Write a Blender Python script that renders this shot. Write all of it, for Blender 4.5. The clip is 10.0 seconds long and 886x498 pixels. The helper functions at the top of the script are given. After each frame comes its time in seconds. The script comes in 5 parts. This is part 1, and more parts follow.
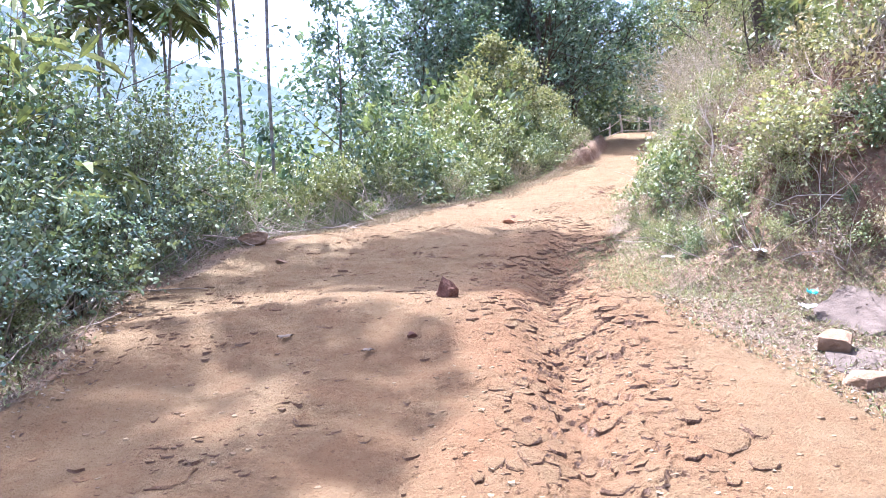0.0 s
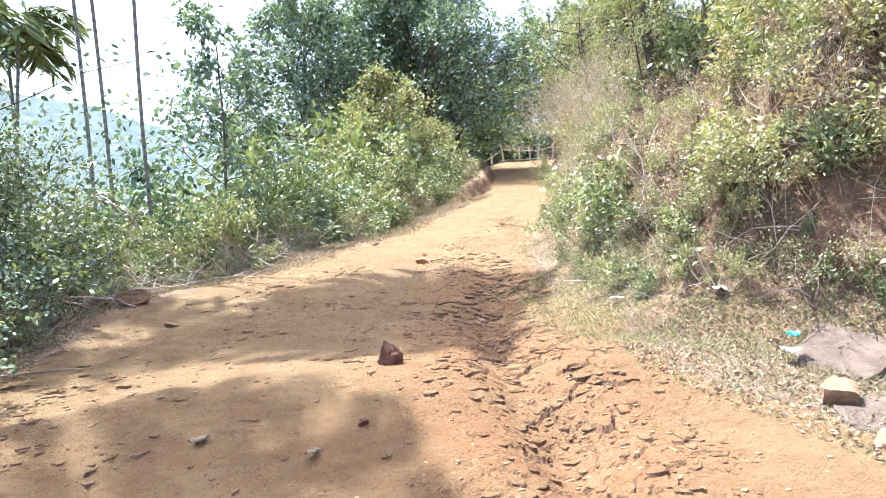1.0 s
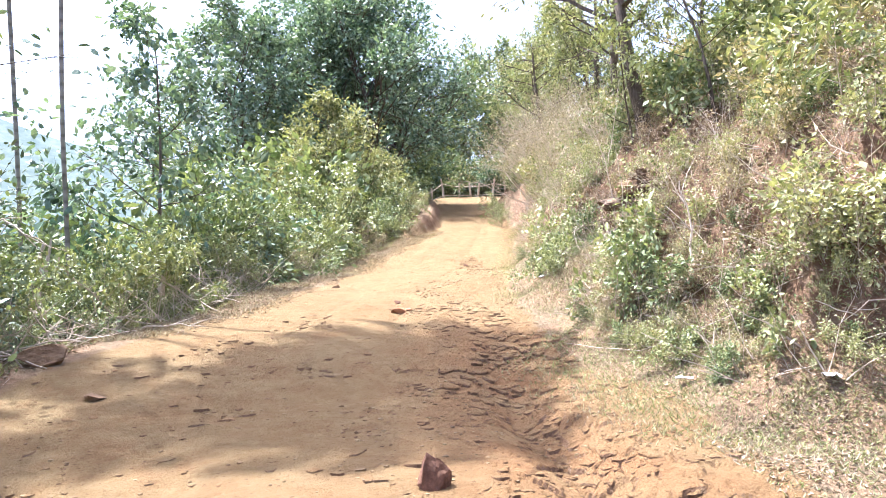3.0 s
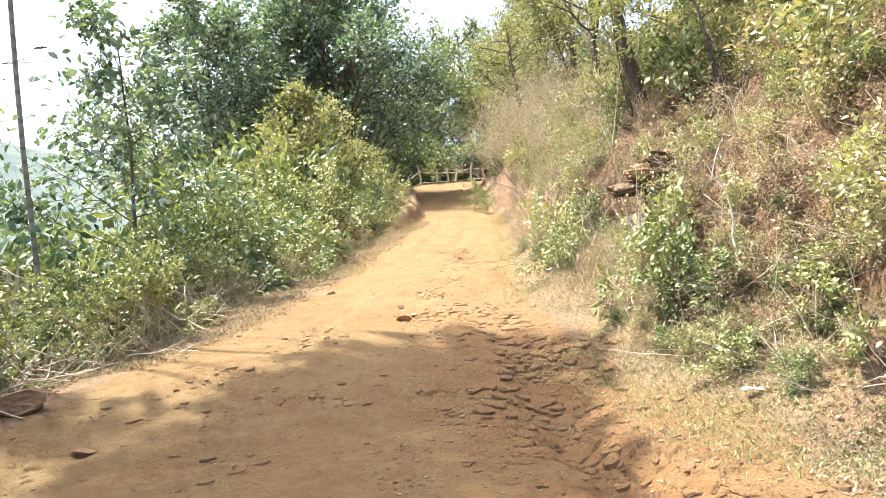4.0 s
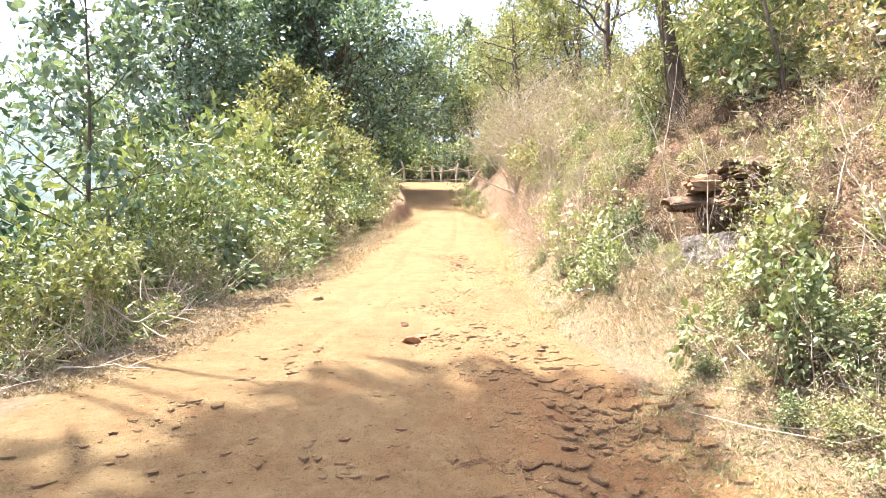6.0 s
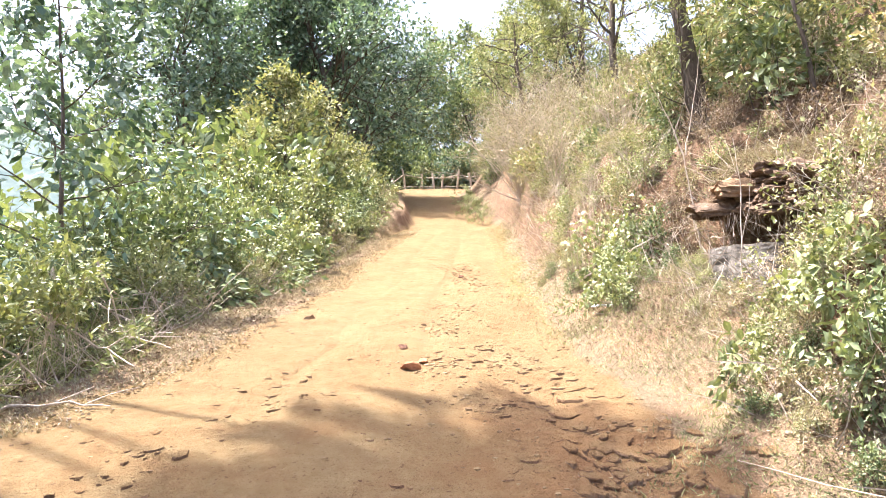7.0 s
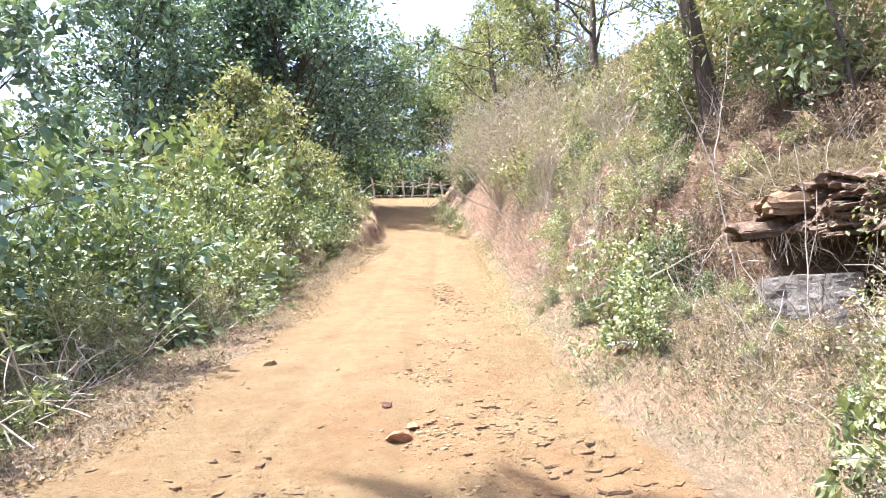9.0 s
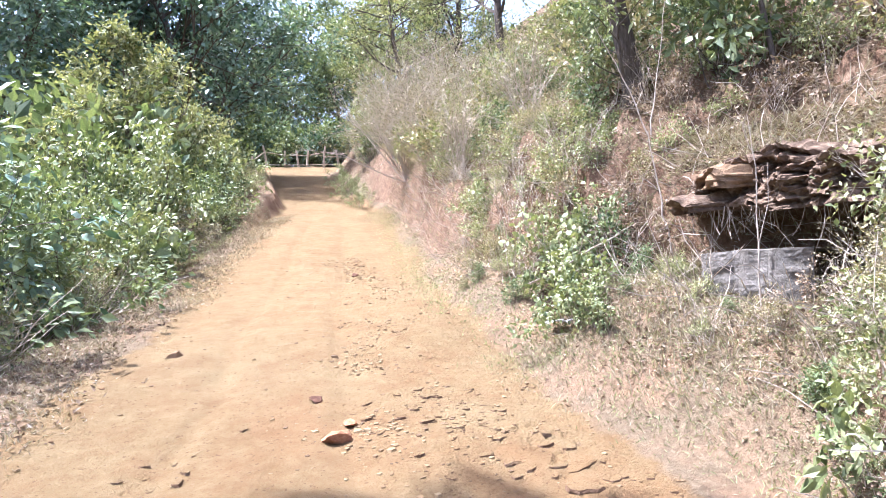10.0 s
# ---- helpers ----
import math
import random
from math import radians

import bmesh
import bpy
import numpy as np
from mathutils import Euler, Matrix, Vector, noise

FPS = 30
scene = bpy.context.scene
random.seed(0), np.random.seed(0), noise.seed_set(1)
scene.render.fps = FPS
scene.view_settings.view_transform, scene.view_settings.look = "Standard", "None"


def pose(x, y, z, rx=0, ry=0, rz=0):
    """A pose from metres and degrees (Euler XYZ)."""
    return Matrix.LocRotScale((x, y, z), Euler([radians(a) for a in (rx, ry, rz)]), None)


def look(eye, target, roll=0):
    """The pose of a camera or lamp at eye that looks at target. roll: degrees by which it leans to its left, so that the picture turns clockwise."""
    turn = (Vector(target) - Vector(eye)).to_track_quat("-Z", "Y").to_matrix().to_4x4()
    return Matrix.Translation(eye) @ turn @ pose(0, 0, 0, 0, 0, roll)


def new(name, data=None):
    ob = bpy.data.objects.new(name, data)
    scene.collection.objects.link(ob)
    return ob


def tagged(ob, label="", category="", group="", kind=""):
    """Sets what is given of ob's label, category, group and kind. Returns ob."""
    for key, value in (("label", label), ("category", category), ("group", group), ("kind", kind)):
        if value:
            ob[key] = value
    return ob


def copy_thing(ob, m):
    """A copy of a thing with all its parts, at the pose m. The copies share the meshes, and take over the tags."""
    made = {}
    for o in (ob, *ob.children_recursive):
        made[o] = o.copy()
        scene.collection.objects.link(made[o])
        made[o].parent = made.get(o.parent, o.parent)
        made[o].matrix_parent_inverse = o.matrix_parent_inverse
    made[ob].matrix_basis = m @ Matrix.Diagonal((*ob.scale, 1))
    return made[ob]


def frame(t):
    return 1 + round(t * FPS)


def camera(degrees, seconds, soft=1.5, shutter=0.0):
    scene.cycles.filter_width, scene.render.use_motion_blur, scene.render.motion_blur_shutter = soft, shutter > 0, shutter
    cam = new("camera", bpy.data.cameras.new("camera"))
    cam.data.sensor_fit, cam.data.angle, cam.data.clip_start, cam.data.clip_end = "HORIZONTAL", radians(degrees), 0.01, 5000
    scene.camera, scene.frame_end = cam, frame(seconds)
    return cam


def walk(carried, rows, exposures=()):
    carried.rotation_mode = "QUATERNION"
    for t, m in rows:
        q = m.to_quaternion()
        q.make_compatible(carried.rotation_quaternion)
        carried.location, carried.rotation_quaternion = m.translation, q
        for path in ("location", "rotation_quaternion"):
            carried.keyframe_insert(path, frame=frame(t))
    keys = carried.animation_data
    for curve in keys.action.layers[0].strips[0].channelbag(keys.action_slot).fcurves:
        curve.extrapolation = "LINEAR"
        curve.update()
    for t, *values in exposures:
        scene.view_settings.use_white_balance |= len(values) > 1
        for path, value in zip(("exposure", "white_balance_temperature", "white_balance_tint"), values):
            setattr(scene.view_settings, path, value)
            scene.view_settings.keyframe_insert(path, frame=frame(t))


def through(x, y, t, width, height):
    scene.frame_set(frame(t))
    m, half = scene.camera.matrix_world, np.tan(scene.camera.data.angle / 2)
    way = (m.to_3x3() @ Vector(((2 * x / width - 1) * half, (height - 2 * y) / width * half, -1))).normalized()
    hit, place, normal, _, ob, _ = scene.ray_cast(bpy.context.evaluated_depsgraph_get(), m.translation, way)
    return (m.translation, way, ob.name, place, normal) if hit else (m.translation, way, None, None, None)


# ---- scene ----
cam = camera(66.8, 10.0, soft=0.8)
PATH = [
    (0, (-0.066, -0.024, 1.453), (-0.038, 1.975, 1.48), -2.3),
    (0.5, (-0.25, 0.426, 1.587), (-0.109, 2.418, 1.685), -4.2),
    (1, (-0.448, 0.841, 1.68), (-0.067, 2.802, 1.775), -5.4),
    (1.5, (-0.599, 1.191, 1.751), (0.077, 3.073, 1.784), -2.7),
    (2, (-0.712, 1.538, 1.935), (-0.24, 3.481, 1.992), -4.3),
    (2.5, (-0.836, 2.043, 1.968), (-0.291, 3.966, 2.049), -2.5),
    (2.7, (-0.859, 2.186, 1.96), (-0.297, 4.1, 2.095), -2.6),
    (3.8, (-1.021, 2.876, 2.287), (-0.324, 4.743, 2.462), -8.0),
    (4, (-1.043, 3.044, 2.29), (-0.376, 4.926, 2.413), -7.5),
    (4.5, (-1.081, 3.406, 2.436), (-0.294, 5.238, 2.591), -3.2),
    (5, (-1.085, 3.801, 2.434), (-0.162, 5.569, 2.588), -6.1),
    (5.5, (-1.026, 4.284, 2.534), (-0.365, 6.171, 2.554), -7.2),
    (5.7, (-1.064, 4.454, 2.507), (-0.373, 6.33, 2.584), -3.9),
    (6.8, (-0.766, 5.239, 2.635), (0.066, 7.053, 2.765), -4.4),
    (7, (-0.75, 5.355, 2.644), (-0.005, 7.206, 2.779), -3.7),
    (7.5, (-0.664, 5.707, 2.697), (0.029, 7.583, 2.72), -2.1),
    (8, (-0.548, 6.043, 2.841), (0.345, 7.831, 2.92), 2.2),
    (8.5, (-0.472, 6.273, 2.898), (0.38, 8.076, 3.043), -3.2),
    (9, (-0.433, 6.597, 2.961), (0.399, 8.41, 3.11), -4.7),
    (9.5, (-0.502, 6.957, 3.041), (0.5, 8.685, 3.138), -4.9),
    (10, (-0.493, 7.204, 3.068), (0.612, 8.871, 3.1), -5.6),
]
# seconds, stops, kelvin, tint
EXPOSURES = [(0.0, 2.60, 5000, 24), (0.7, 2.57, 5000, 17), (1.0, 2.60, 5450, 13), (1.8, 2.66, 5400, 17), (2.1, 2.68, 5150, 17), (2.7, 2.68, 5250, 17), (3.8, 2.48, 6450, 9), (4.5, 2.60, 6400, 11), (5.0, 2.88, 6350, 12), (5.6, 2.84, 6300, 13), (7.0, 2.74, 6100, 15), (7.4, 2.88, 6000, 16), (7.9, 2.62, 5400, 15), (9.0, 2.54, 5550, 15), (10.0, 2.50, 5200, 18)]

walk(cam, [(t, look(eye, target, roll)) for t, eye, target, roll in PATH], EXPOSURES)

# ---- sky and sun ----
SUN_LEFT, SUN_UP = 41.0, 69.5      # degrees left of +y, and above the horizon
world = bpy.data.worlds.new("sky")
scene.world = world
world.use_nodes = True
wn = world.node_tree
sky = wn.nodes.new("ShaderNodeTexSky")
sky.sky_type = "NISHITA"
sky.sun_disc = False
sky.sun_elevation, sky.sun_rotation = radians(SUN_UP), radians(-SUN_LEFT)
sky.dust_density, sky.air_density = 6.0, 0.8
wn.nodes["Background"].inputs["Strength"].default_value = 0.116
wn.links.new(sky.outputs[0], wn.nodes["Background"].inputs["Color"])
sun = new("sun", bpy.data.lights.new("sun", "SUN"))
sun.data.energy, sun.data.angle, sun.data.color = 3.7, radians(0.55), (1.0, 0.95, 0.86)
a, e = radians(SUN_LEFT), radians(SUN_UP)
sun.matrix_world = look((-math.sin(a) * math.cos(e) * 60, math.cos(a) * math.cos(e) * 60, math.sin(e) * 60), (0, 0, 0))


# ---- materials ----
class Nodes:
    """A short way to write node materials."""

    def __init__(self, name):
        self.mat = bpy.data.materials.new(name)
        self.mat.use_nodes = True
        self.tree = self.mat.node_tree
        self.bsdf = self.tree.nodes["Principled BSDF"]
        self.out = self.tree.nodes["Material Output"]

    def node(self, kind, **values):
        n = self.tree.nodes.new(kind)
        for key, value in values.items():
            if key == "blend":
                n.blend_type = value
            elif key == "op":
                n.operation = value
            elif key == "attr":
                n.attribute_name = value
        return n

    def link(self, a, b):
        self.tree.links.new(a, b)

    def place(self):
        return self.node("ShaderNodeNewGeometry").outputs["Position"]

    def noise(self, scale, detail=4.0, rough=0.6, vec=None, stretch=None):
        n = self.node("ShaderNodeTexNoise")
        n.inputs["Scale"].default_value, n.inputs["Detail"].default_value, n.inputs["Roughness"].default_value = scale, detail, rough
        v = vec or self.place()
        if stretch:
            m = self.node("ShaderNodeMapping")
            m.inputs["Scale"].default_value = stretch
            self.link(v, m.inputs["Vector"])
            v = m.outputs[0]
        self.link(v, n.inputs["Vector"])
        return n.outputs["Fac"]

    def ramp(self, fac, *stops):
        n = self.node("ShaderNodeValToRGB")
        el = n.color_ramp.elements
        while len(el) < len(stops):
            el.new(0.5)
        for s, (p, c) in zip(el, stops):
            s.position, s.color = p, (*(c if isinstance(c, tuple) else (c, c, c)), 1)
        self.link(fac, n.inputs["Fac"])
        return n.outputs["Color"]

    def mix(self, fac, a, b, blend="MIX"):
        n = self.node("ShaderNodeMix")
        n.data_type, n.blend_type = "RGBA", blend
        for socket, v in ((n.inputs[0], fac), (n.inputs[6], a), (n.inputs[7], b)):
            if isinstance(v, (int, float)):
                socket.default_value = v
            elif isinstance(v, tuple):
                socket.default_value = (*v, 1)
            else:
                self.link(v, socket)
        return n.outputs[2]

    def bump(self, height, strength, distance):
        n = self.node("ShaderNodeBump")
        n.inputs["Strength"].default_value, n.inputs["Distance"].default_value = strength, distance
        self.link(height, n.inputs["Height"])
        self.link(n.outputs[0], self.bsdf.inputs["Normal"])

    def done(self, colour, rough=0.9, spec=0.2):
        self.link(colour, self.bsdf.inputs["Base Color"])
        self.bsdf.inputs["Roughness"].default_value = rough
        self.bsdf.inputs["Specular IOR Level"].default_value = spec
        return self.mat


def earth_material():
    m = Nodes("laterite_earth")
    big = m.noise(0.7, 5, 0.65)
    grain = m.noise(9, 8, 0.7)
    fine = m.noise(70, 4, 0.7)
    dirt = m.ramp(big, (0.3, (0.165, 0.104, 0.045)), (0.55, (0.198, 0.135, 0.064)), (0.75, (0.223, 0.164, 0.084)))
    dirt = m.mix(m.ramp(grain, (0.35, 0.0), (0.7, 1.0)), dirt, (0.233, 0.167, 0.087))
    dirt = m.mix(m.ramp(m.noise(2.6, 7, 0.7), (0.44, 0.0), (0.66, 0.55)), dirt, (0.170, 0.094, 0.042))
    dirt = m.mix(m.ramp(m.noise(4.1, 7, 0.7, stretch=(1, 1.6, 1)), (0.55, 0.0), (0.72, 0.7)), dirt, (0.252, 0.185, 0.097))
    red = m.node("ShaderNodeMath", op="MULTIPLY")
    m.link(m.ramp(m.noise(2.0, 6, 0.7), (0.3, 0.25), (0.65, 1.0)), red.inputs[0])
    m.link(m.node("ShaderNodeAttribute", attr="subsoil").outputs["Fac"], red.inputs[1])
    dirt = m.mix(red.outputs[0], dirt, (0.213, 0.117, 0.054))
    dirt = m.mix(m.ramp(fine, (0.28, 0.6), (0.45, 0.0)), dirt, (0.144, 0.078, 0.037))
    dirt = m.mix(m.ramp(m.noise(34, 2, 0.5), (0.30, 0.55), (0.36, 0.0)), dirt, (0.104, 0.054, 0.026))
    # verge: dry litter, grey-brown humus and straw over the red earth
    lit = m.ramp(m.noise(16, 8, 0.75), (0.3, (0.11, 0.076, 0.046)), (0.5, (0.18, 0.132, 0.082)), (0.68, (0.245, 0.188, 0.122)))
    lit = m.mix(m.ramp(m.noise(2.2, 4, 0.6), (0.42, 0.0), (0.62, 0.7)), lit, (0.26, 0.165, 0.10))
    up = m.node("ShaderNodeSeparateXYZ")
    m.link(m.node("ShaderNodeNewGeometry").outputs["True Normal"], up.inputs[0])
    bare = m.ramp(m.noise(6, 6, 0.7), (0.30, (0.10, 0.055, 0.034)), (0.5, (0.20, 0.122, 0.076)), (0.7, (0.30, 0.215, 0.145)))
    # dark humus brown under the undergrowth: its shade put into the ground colour
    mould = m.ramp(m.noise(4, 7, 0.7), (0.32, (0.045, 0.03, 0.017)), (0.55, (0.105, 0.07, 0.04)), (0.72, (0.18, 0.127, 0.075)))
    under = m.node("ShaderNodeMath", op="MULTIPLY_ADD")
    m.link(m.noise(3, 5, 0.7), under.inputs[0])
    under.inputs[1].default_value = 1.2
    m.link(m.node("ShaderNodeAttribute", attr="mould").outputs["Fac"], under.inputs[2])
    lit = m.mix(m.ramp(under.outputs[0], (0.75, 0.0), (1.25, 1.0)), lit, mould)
    att = m.node("ShaderNodeAttribute", attr="track").outputs["Fac"]
    mx = m.node("ShaderNodeMath", op="ADD")
    m.link(att, mx.inputs[0])
    off = m.node("ShaderNodeMath", op="MULTIPLY_ADD")
    m.link(m.noise(5, 6, 0.7), off.inputs[0])
    off.inputs[1].default_value, off.inputs[2].default_value = 1.1, -0.55
    m.link(off.outputs[0], mx.inputs[1])
    col = m.mix(m.ramp(mx.outputs[0], (0.35, 0.0), (0.65, 1.0)), lit, dirt)
    col = m.mix(m.ramp(up.outputs["Z"], (0.42, 0.85), (0.68, 0.0)), col, bare)
    crust = m.node("ShaderNodeMath", op="MULTIPLY_ADD")
    m.link(grain, crust.inputs[0])
    crust.inputs[1].default_value = 1.6
    m.link(fine, crust.inputs[2])
    flake = m.node("ShaderNodeMath", op="SNAP")
    m.link(m.noise(3.6, 8, 0.66, stretch=(0.8, 1.3, 1)), flake.inputs[0])
    flake.inputs[1].default_value = 0.06
    crack = m.node("ShaderNodeMath", op="MULTIPLY")
    m.link(flake.outputs[0], crack.inputs[0])
    crack.inputs[1].default_value = 9.0
    high = m.node("ShaderNodeMath", op="ADD")
    m.link(crust.outputs[0], high.inputs[0])
    m.link(crack.outputs[0], high.inputs[1])
    m.bump(high.outputs[0], 1.0, 0.03)
    return m.done(col, 0.95, 0.1)


def stone_material(name, dark, mid, light, scale=14.0, stretch=None):
    m = Nodes(name)
    obj = m.node("ShaderNodeTexCoord").outputs["Object"]
    n = m.noise(scale, 6, 0.7, obj, stretch)
    col = m.ramp(n, (0.3, dark), (0.52, mid), (0.72, light))
    rnd = m.node("ShaderNodeObjectInfo").outputs["Random"]
    col = m.mix(m.ramp(rnd, (0.0, 0.0), (1.0, 0.35)), col, tuple(v * 0.6 for v in mid))
    m.bump(m.noise(scale * 2.5, 7, 0.75, obj), 0.8, 0.03)
    return m.done(col, 0.88, 0.25)


def leaf_material(name, *colours, gloss=0.45, through=0.20):
    """Leaves of many tints, one a leaf, through which some light passes."""
    m = Nodes(name)
    rnd = m.node("ShaderNodeNewGeometry").outputs["Random Per Island"]
    col = m.ramp(rnd, *[(i / max(1, len(colours) - 1), c) for i, c in enumerate(colours)])
    patch = m.noise(1.1, 3, 0.5)
    col = m.mix(m.ramp(patch, (0.42, 0.0), (0.68, 0.35)), col, colours[-1])
    vein = m.noise(38, 3, 0.6)
    col = m.mix(m.ramp(vein, (0.3, 0.35), (0.6, 0.0)), col, tuple(v * 0.55 for v in colours[0]))
    m.done(col, gloss, 0.3)
    tr = m.node("ShaderNodeBsdfTranslucent")
    m.link(m.mix(1.0, col, (1.0, 1.0, 0.5), "MULTIPLY"), tr.inputs["Color"])
    mx = m.node("ShaderNodeMixShader")
    mx.inputs[0].default_value = through
    m.link(m.bsdf.outputs[0], mx.inputs[1])
    m.link(tr.outputs[0], mx.inputs[2])
    m.link(mx.outputs[0], m.out.inputs["Surface"])
    return m.mat


def bark_material(name, dark, light, stretch=(9, 9, 2)):
    m = Nodes(name)
    obj = m.node("ShaderNodeTexCoord").outputs["Object"]
    n = m.noise(3, 6, 0.7, obj, stretch)
    col = m.ramp(n, (0.32, dark), (0.68, light))
    m.bump(n, 0.6, 0.02)
    return m.done(col, 0.9, 0.15)


def palm_bark():
    m = Nodes("ringed_palm_bark")
    obj = m.node("ShaderNodeTexCoord").outputs["Object"]
    w = m.node("ShaderNodeTexWave")
    w.bands_direction = "Z"
    w.inputs["Scale"].default_value, w.inputs["Distortion"].default_value = 1.6, 1.5
    m.link(obj, w.inputs["Vector"])
    col = m.ramp(w.outputs["Fac"], (0.05, (0.15, 0.13, 0.11)), (0.2, (0.21, 0.19, 0.165)), (1.0, (0.25, 0.23, 0.20)))
    col = m.mix(m.ramp(m.noise(6, 5, 0.7, obj), (0.4, 0.0), (0.7, 0.6)), col, (0.13, 0.13, 0.10))
    return m.done(col, 0.9, 0.15)


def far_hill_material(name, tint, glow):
    """A wooded hill far off; sky-bright haze is painted on as its own glow."""
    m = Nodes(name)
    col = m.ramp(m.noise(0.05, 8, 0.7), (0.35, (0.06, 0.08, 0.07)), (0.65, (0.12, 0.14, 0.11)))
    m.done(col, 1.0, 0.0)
    haze_glow = m.mix(m.ramp(m.noise(0.04, 8, 0.75), (0.35, 0.0), (0.65, 1.0)), tuple(v * 0.82 for v in tint), tint)
    m.link(haze_glow, m.bsdf.inputs["Emission Color"])
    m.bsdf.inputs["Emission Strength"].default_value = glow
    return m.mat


EARTH = earth_material()
STONE = stone_material("red_laterite_stone", (0.22, 0.085, 0.04), (0.42, 0.20, 0.10), (0.55, 0.33, 0.18))
DARK_STONE = stone_material("dark_red_stone", (0.07, 0.03, 0.02), (0.15, 0.072, 0.043), (0.24, 0.13, 0.08))
PALE_STONE = stone_material("pale_tan_stone", (0.17, 0.10, 0.055), (0.26, 0.165, 0.092), (0.33, 0.225, 0.135))
BROWN_ROCK = stone_material("brown_sandy_rock", (0.062, 0.044, 0.031), (0.118, 0.087, 0.062), (0.175, 0.134, 0.10), 5.0)
GREY_ROCK = stone_material("weathered_grey_rock", (0.07, 0.058, 0.046), (0.155, 0.136, 0.115), (0.235, 0.212, 0.185), 6.0, (1, 1, 1.6))
CRUST_ROCK = stone_material("rusty_layered_rock", (0.045, 0.028, 0.02), (0.15, 0.098, 0.062), (0.33, 0.255, 0.18), 9.0, (1, 1, 1.4))
LEAF_MID = leaf_material("mid_green_leaves", (0.052, 0.080, 0.034), (0.138, 0.182, 0.080), (0.225, 0.270, 0.128), (0.32, 0.355, 0.185))
LEAF_LIGHT = leaf_material("yellow_green_leaves", (0.080, 0.104, 0.042), (0.205, 0.238, 0.098), (0.30, 0.32, 0.142), (0.39, 0.40, 0.20))
LEAF_DARK = leaf_material("dark_green_leaves", (0.034, 0.066, 0.046), (0.112, 0.182, 0.122), (0.205, 0.29, 0.20), (0.315, 0.395, 0.285), gloss=0.4)
LEAF_DRY = leaf_material("half_dry_leaves", (0.10, 0.092, 0.042), (0.27, 0.24, 0.125), (0.40, 0.345, 0.20), (0.50, 0.415, 0.28), gloss=0.7, through=0.22)
LEAF_DEAD = leaf_material("dead_brown_leaves", (0.085, 0.046, 0.028), (0.20, 0.132, 0.084), (0.30, 0.222, 0.15), (0.40, 0.325, 0.24), gloss=0.8, through=0.12)
STRAW = leaf_material("dry_straw", (0.13, 0.105, 0.066), (0.25, 0.207, 0.135), (0.35, 0.30, 0.21), (0.44, 0.39, 0.295), gloss=0.75, through=0.22)
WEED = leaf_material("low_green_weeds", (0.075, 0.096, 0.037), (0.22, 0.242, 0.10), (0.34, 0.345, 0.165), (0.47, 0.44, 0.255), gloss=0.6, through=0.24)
CHIP = leaf_material("earth_chips", (0.10, 0.056, 0.027), (0.165, 0.102, 0.047), (0.205, 0.137, 0.067), (0.26, 0.19, 0.10), gloss=0.9, through=0.0)
BARK = bark_material("grey_brown_bark", (0.045, 0.035, 0.028), (0.15, 0.12, 0.095))
TWIG = bark_material("pale_dry_twig", (0.30, 0.235, 0.18), (0.58, 0.50, 0.41), (20, 20, 3))
PALM_BARK = palm_bark()
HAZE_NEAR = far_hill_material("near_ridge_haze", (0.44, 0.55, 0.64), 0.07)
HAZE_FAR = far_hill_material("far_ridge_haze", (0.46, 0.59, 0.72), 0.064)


def plain(name, colour, rough=0.5, dirt=0.3):
    m = Nodes(name)
    col = m.mix(m.ramp(m.noise(30, 5, 0.7), (0.4, 0.0), (0.75, dirt)), colour, (0.40, 0.24, 0.13))
    return m.done(col, rough, 0.4)


# ---- mesh helpers ----
def mesh_of(name, verts, faces, mat, smooth=False):
    """A mesh from arrays: faces all with the same number of corners."""
    verts, faces = np.asarray(verts, np.float32), np.asarray(faces, np.int32)
    me = bpy.data.meshes.new(name)
    n, k = faces.shape
    me.vertices.add(len(verts))
    me.vertices.foreach_set("co", verts.ravel())
    me.loops.add(n * k)
    me.loops.foreach_set("vertex_index", faces.ravel())
    me.polygons.add(n)
    me.polygons.foreach_set("loop_start", np.arange(0, n * k, k, dtype=np.int32))
    me.polygons.foreach_set("use_smooth", np.full(n, smooth))
    me.update(calc_edges=True)
    me.validate()
    me.materials.append(mat)
    return me


def part(name, me, parent, label=""):
    ob = new(name, me)
    ob.parent = parent
    return tagged(ob, label)


def lattice(ix, iy, seed):
    h = (ix.astype(np.int64) * 374761393 + iy.astype(np.int64) * 668265263 + seed * 974634777) & 0xFFFFFFFF
    h = ((h ^ (h >> 13)) * 1274126177) & 0xFFFFFFFF
    return ((h ^ (h >> 16)) & 0xFFFF) / 65535.0


def rough2(x, y, scale, seed=0, octaves=4, gain=0.5):
    """Value noise, about -1 to 1; scale is the size of the largest lumps in metres."""
    x, y = np.asarray(x, float), np.asarray(y, float)
    total, amp, norm = np.zeros(np.broadcast(x, y).shape), 1.0, 0.0
    for o in range(octaves):
        u, v = x / scale + 17.3 * o, y / scale - 9.1 * o
        iu, iv = np.floor(u), np.floor(v)
        fu, fv = u - iu, v - iv
        fu, fv = fu * fu * (3 - 2 * fu), fv * fv * (3 - 2 * fv)
        a, b = lattice(iu, iv, seed + o), lattice(iu + 1, iv, seed + o)
        c, d = lattice(iu, iv + 1, seed + o), lattice(iu + 1, iv + 1, seed + o)
        total += amp * ((a + (b - a) * fu) * (1 - fv) + (c + (d - c) * fu) * fv)
        norm += amp
        amp, scale = amp * gain, scale / 2.05
    return 2 * total / norm - 1


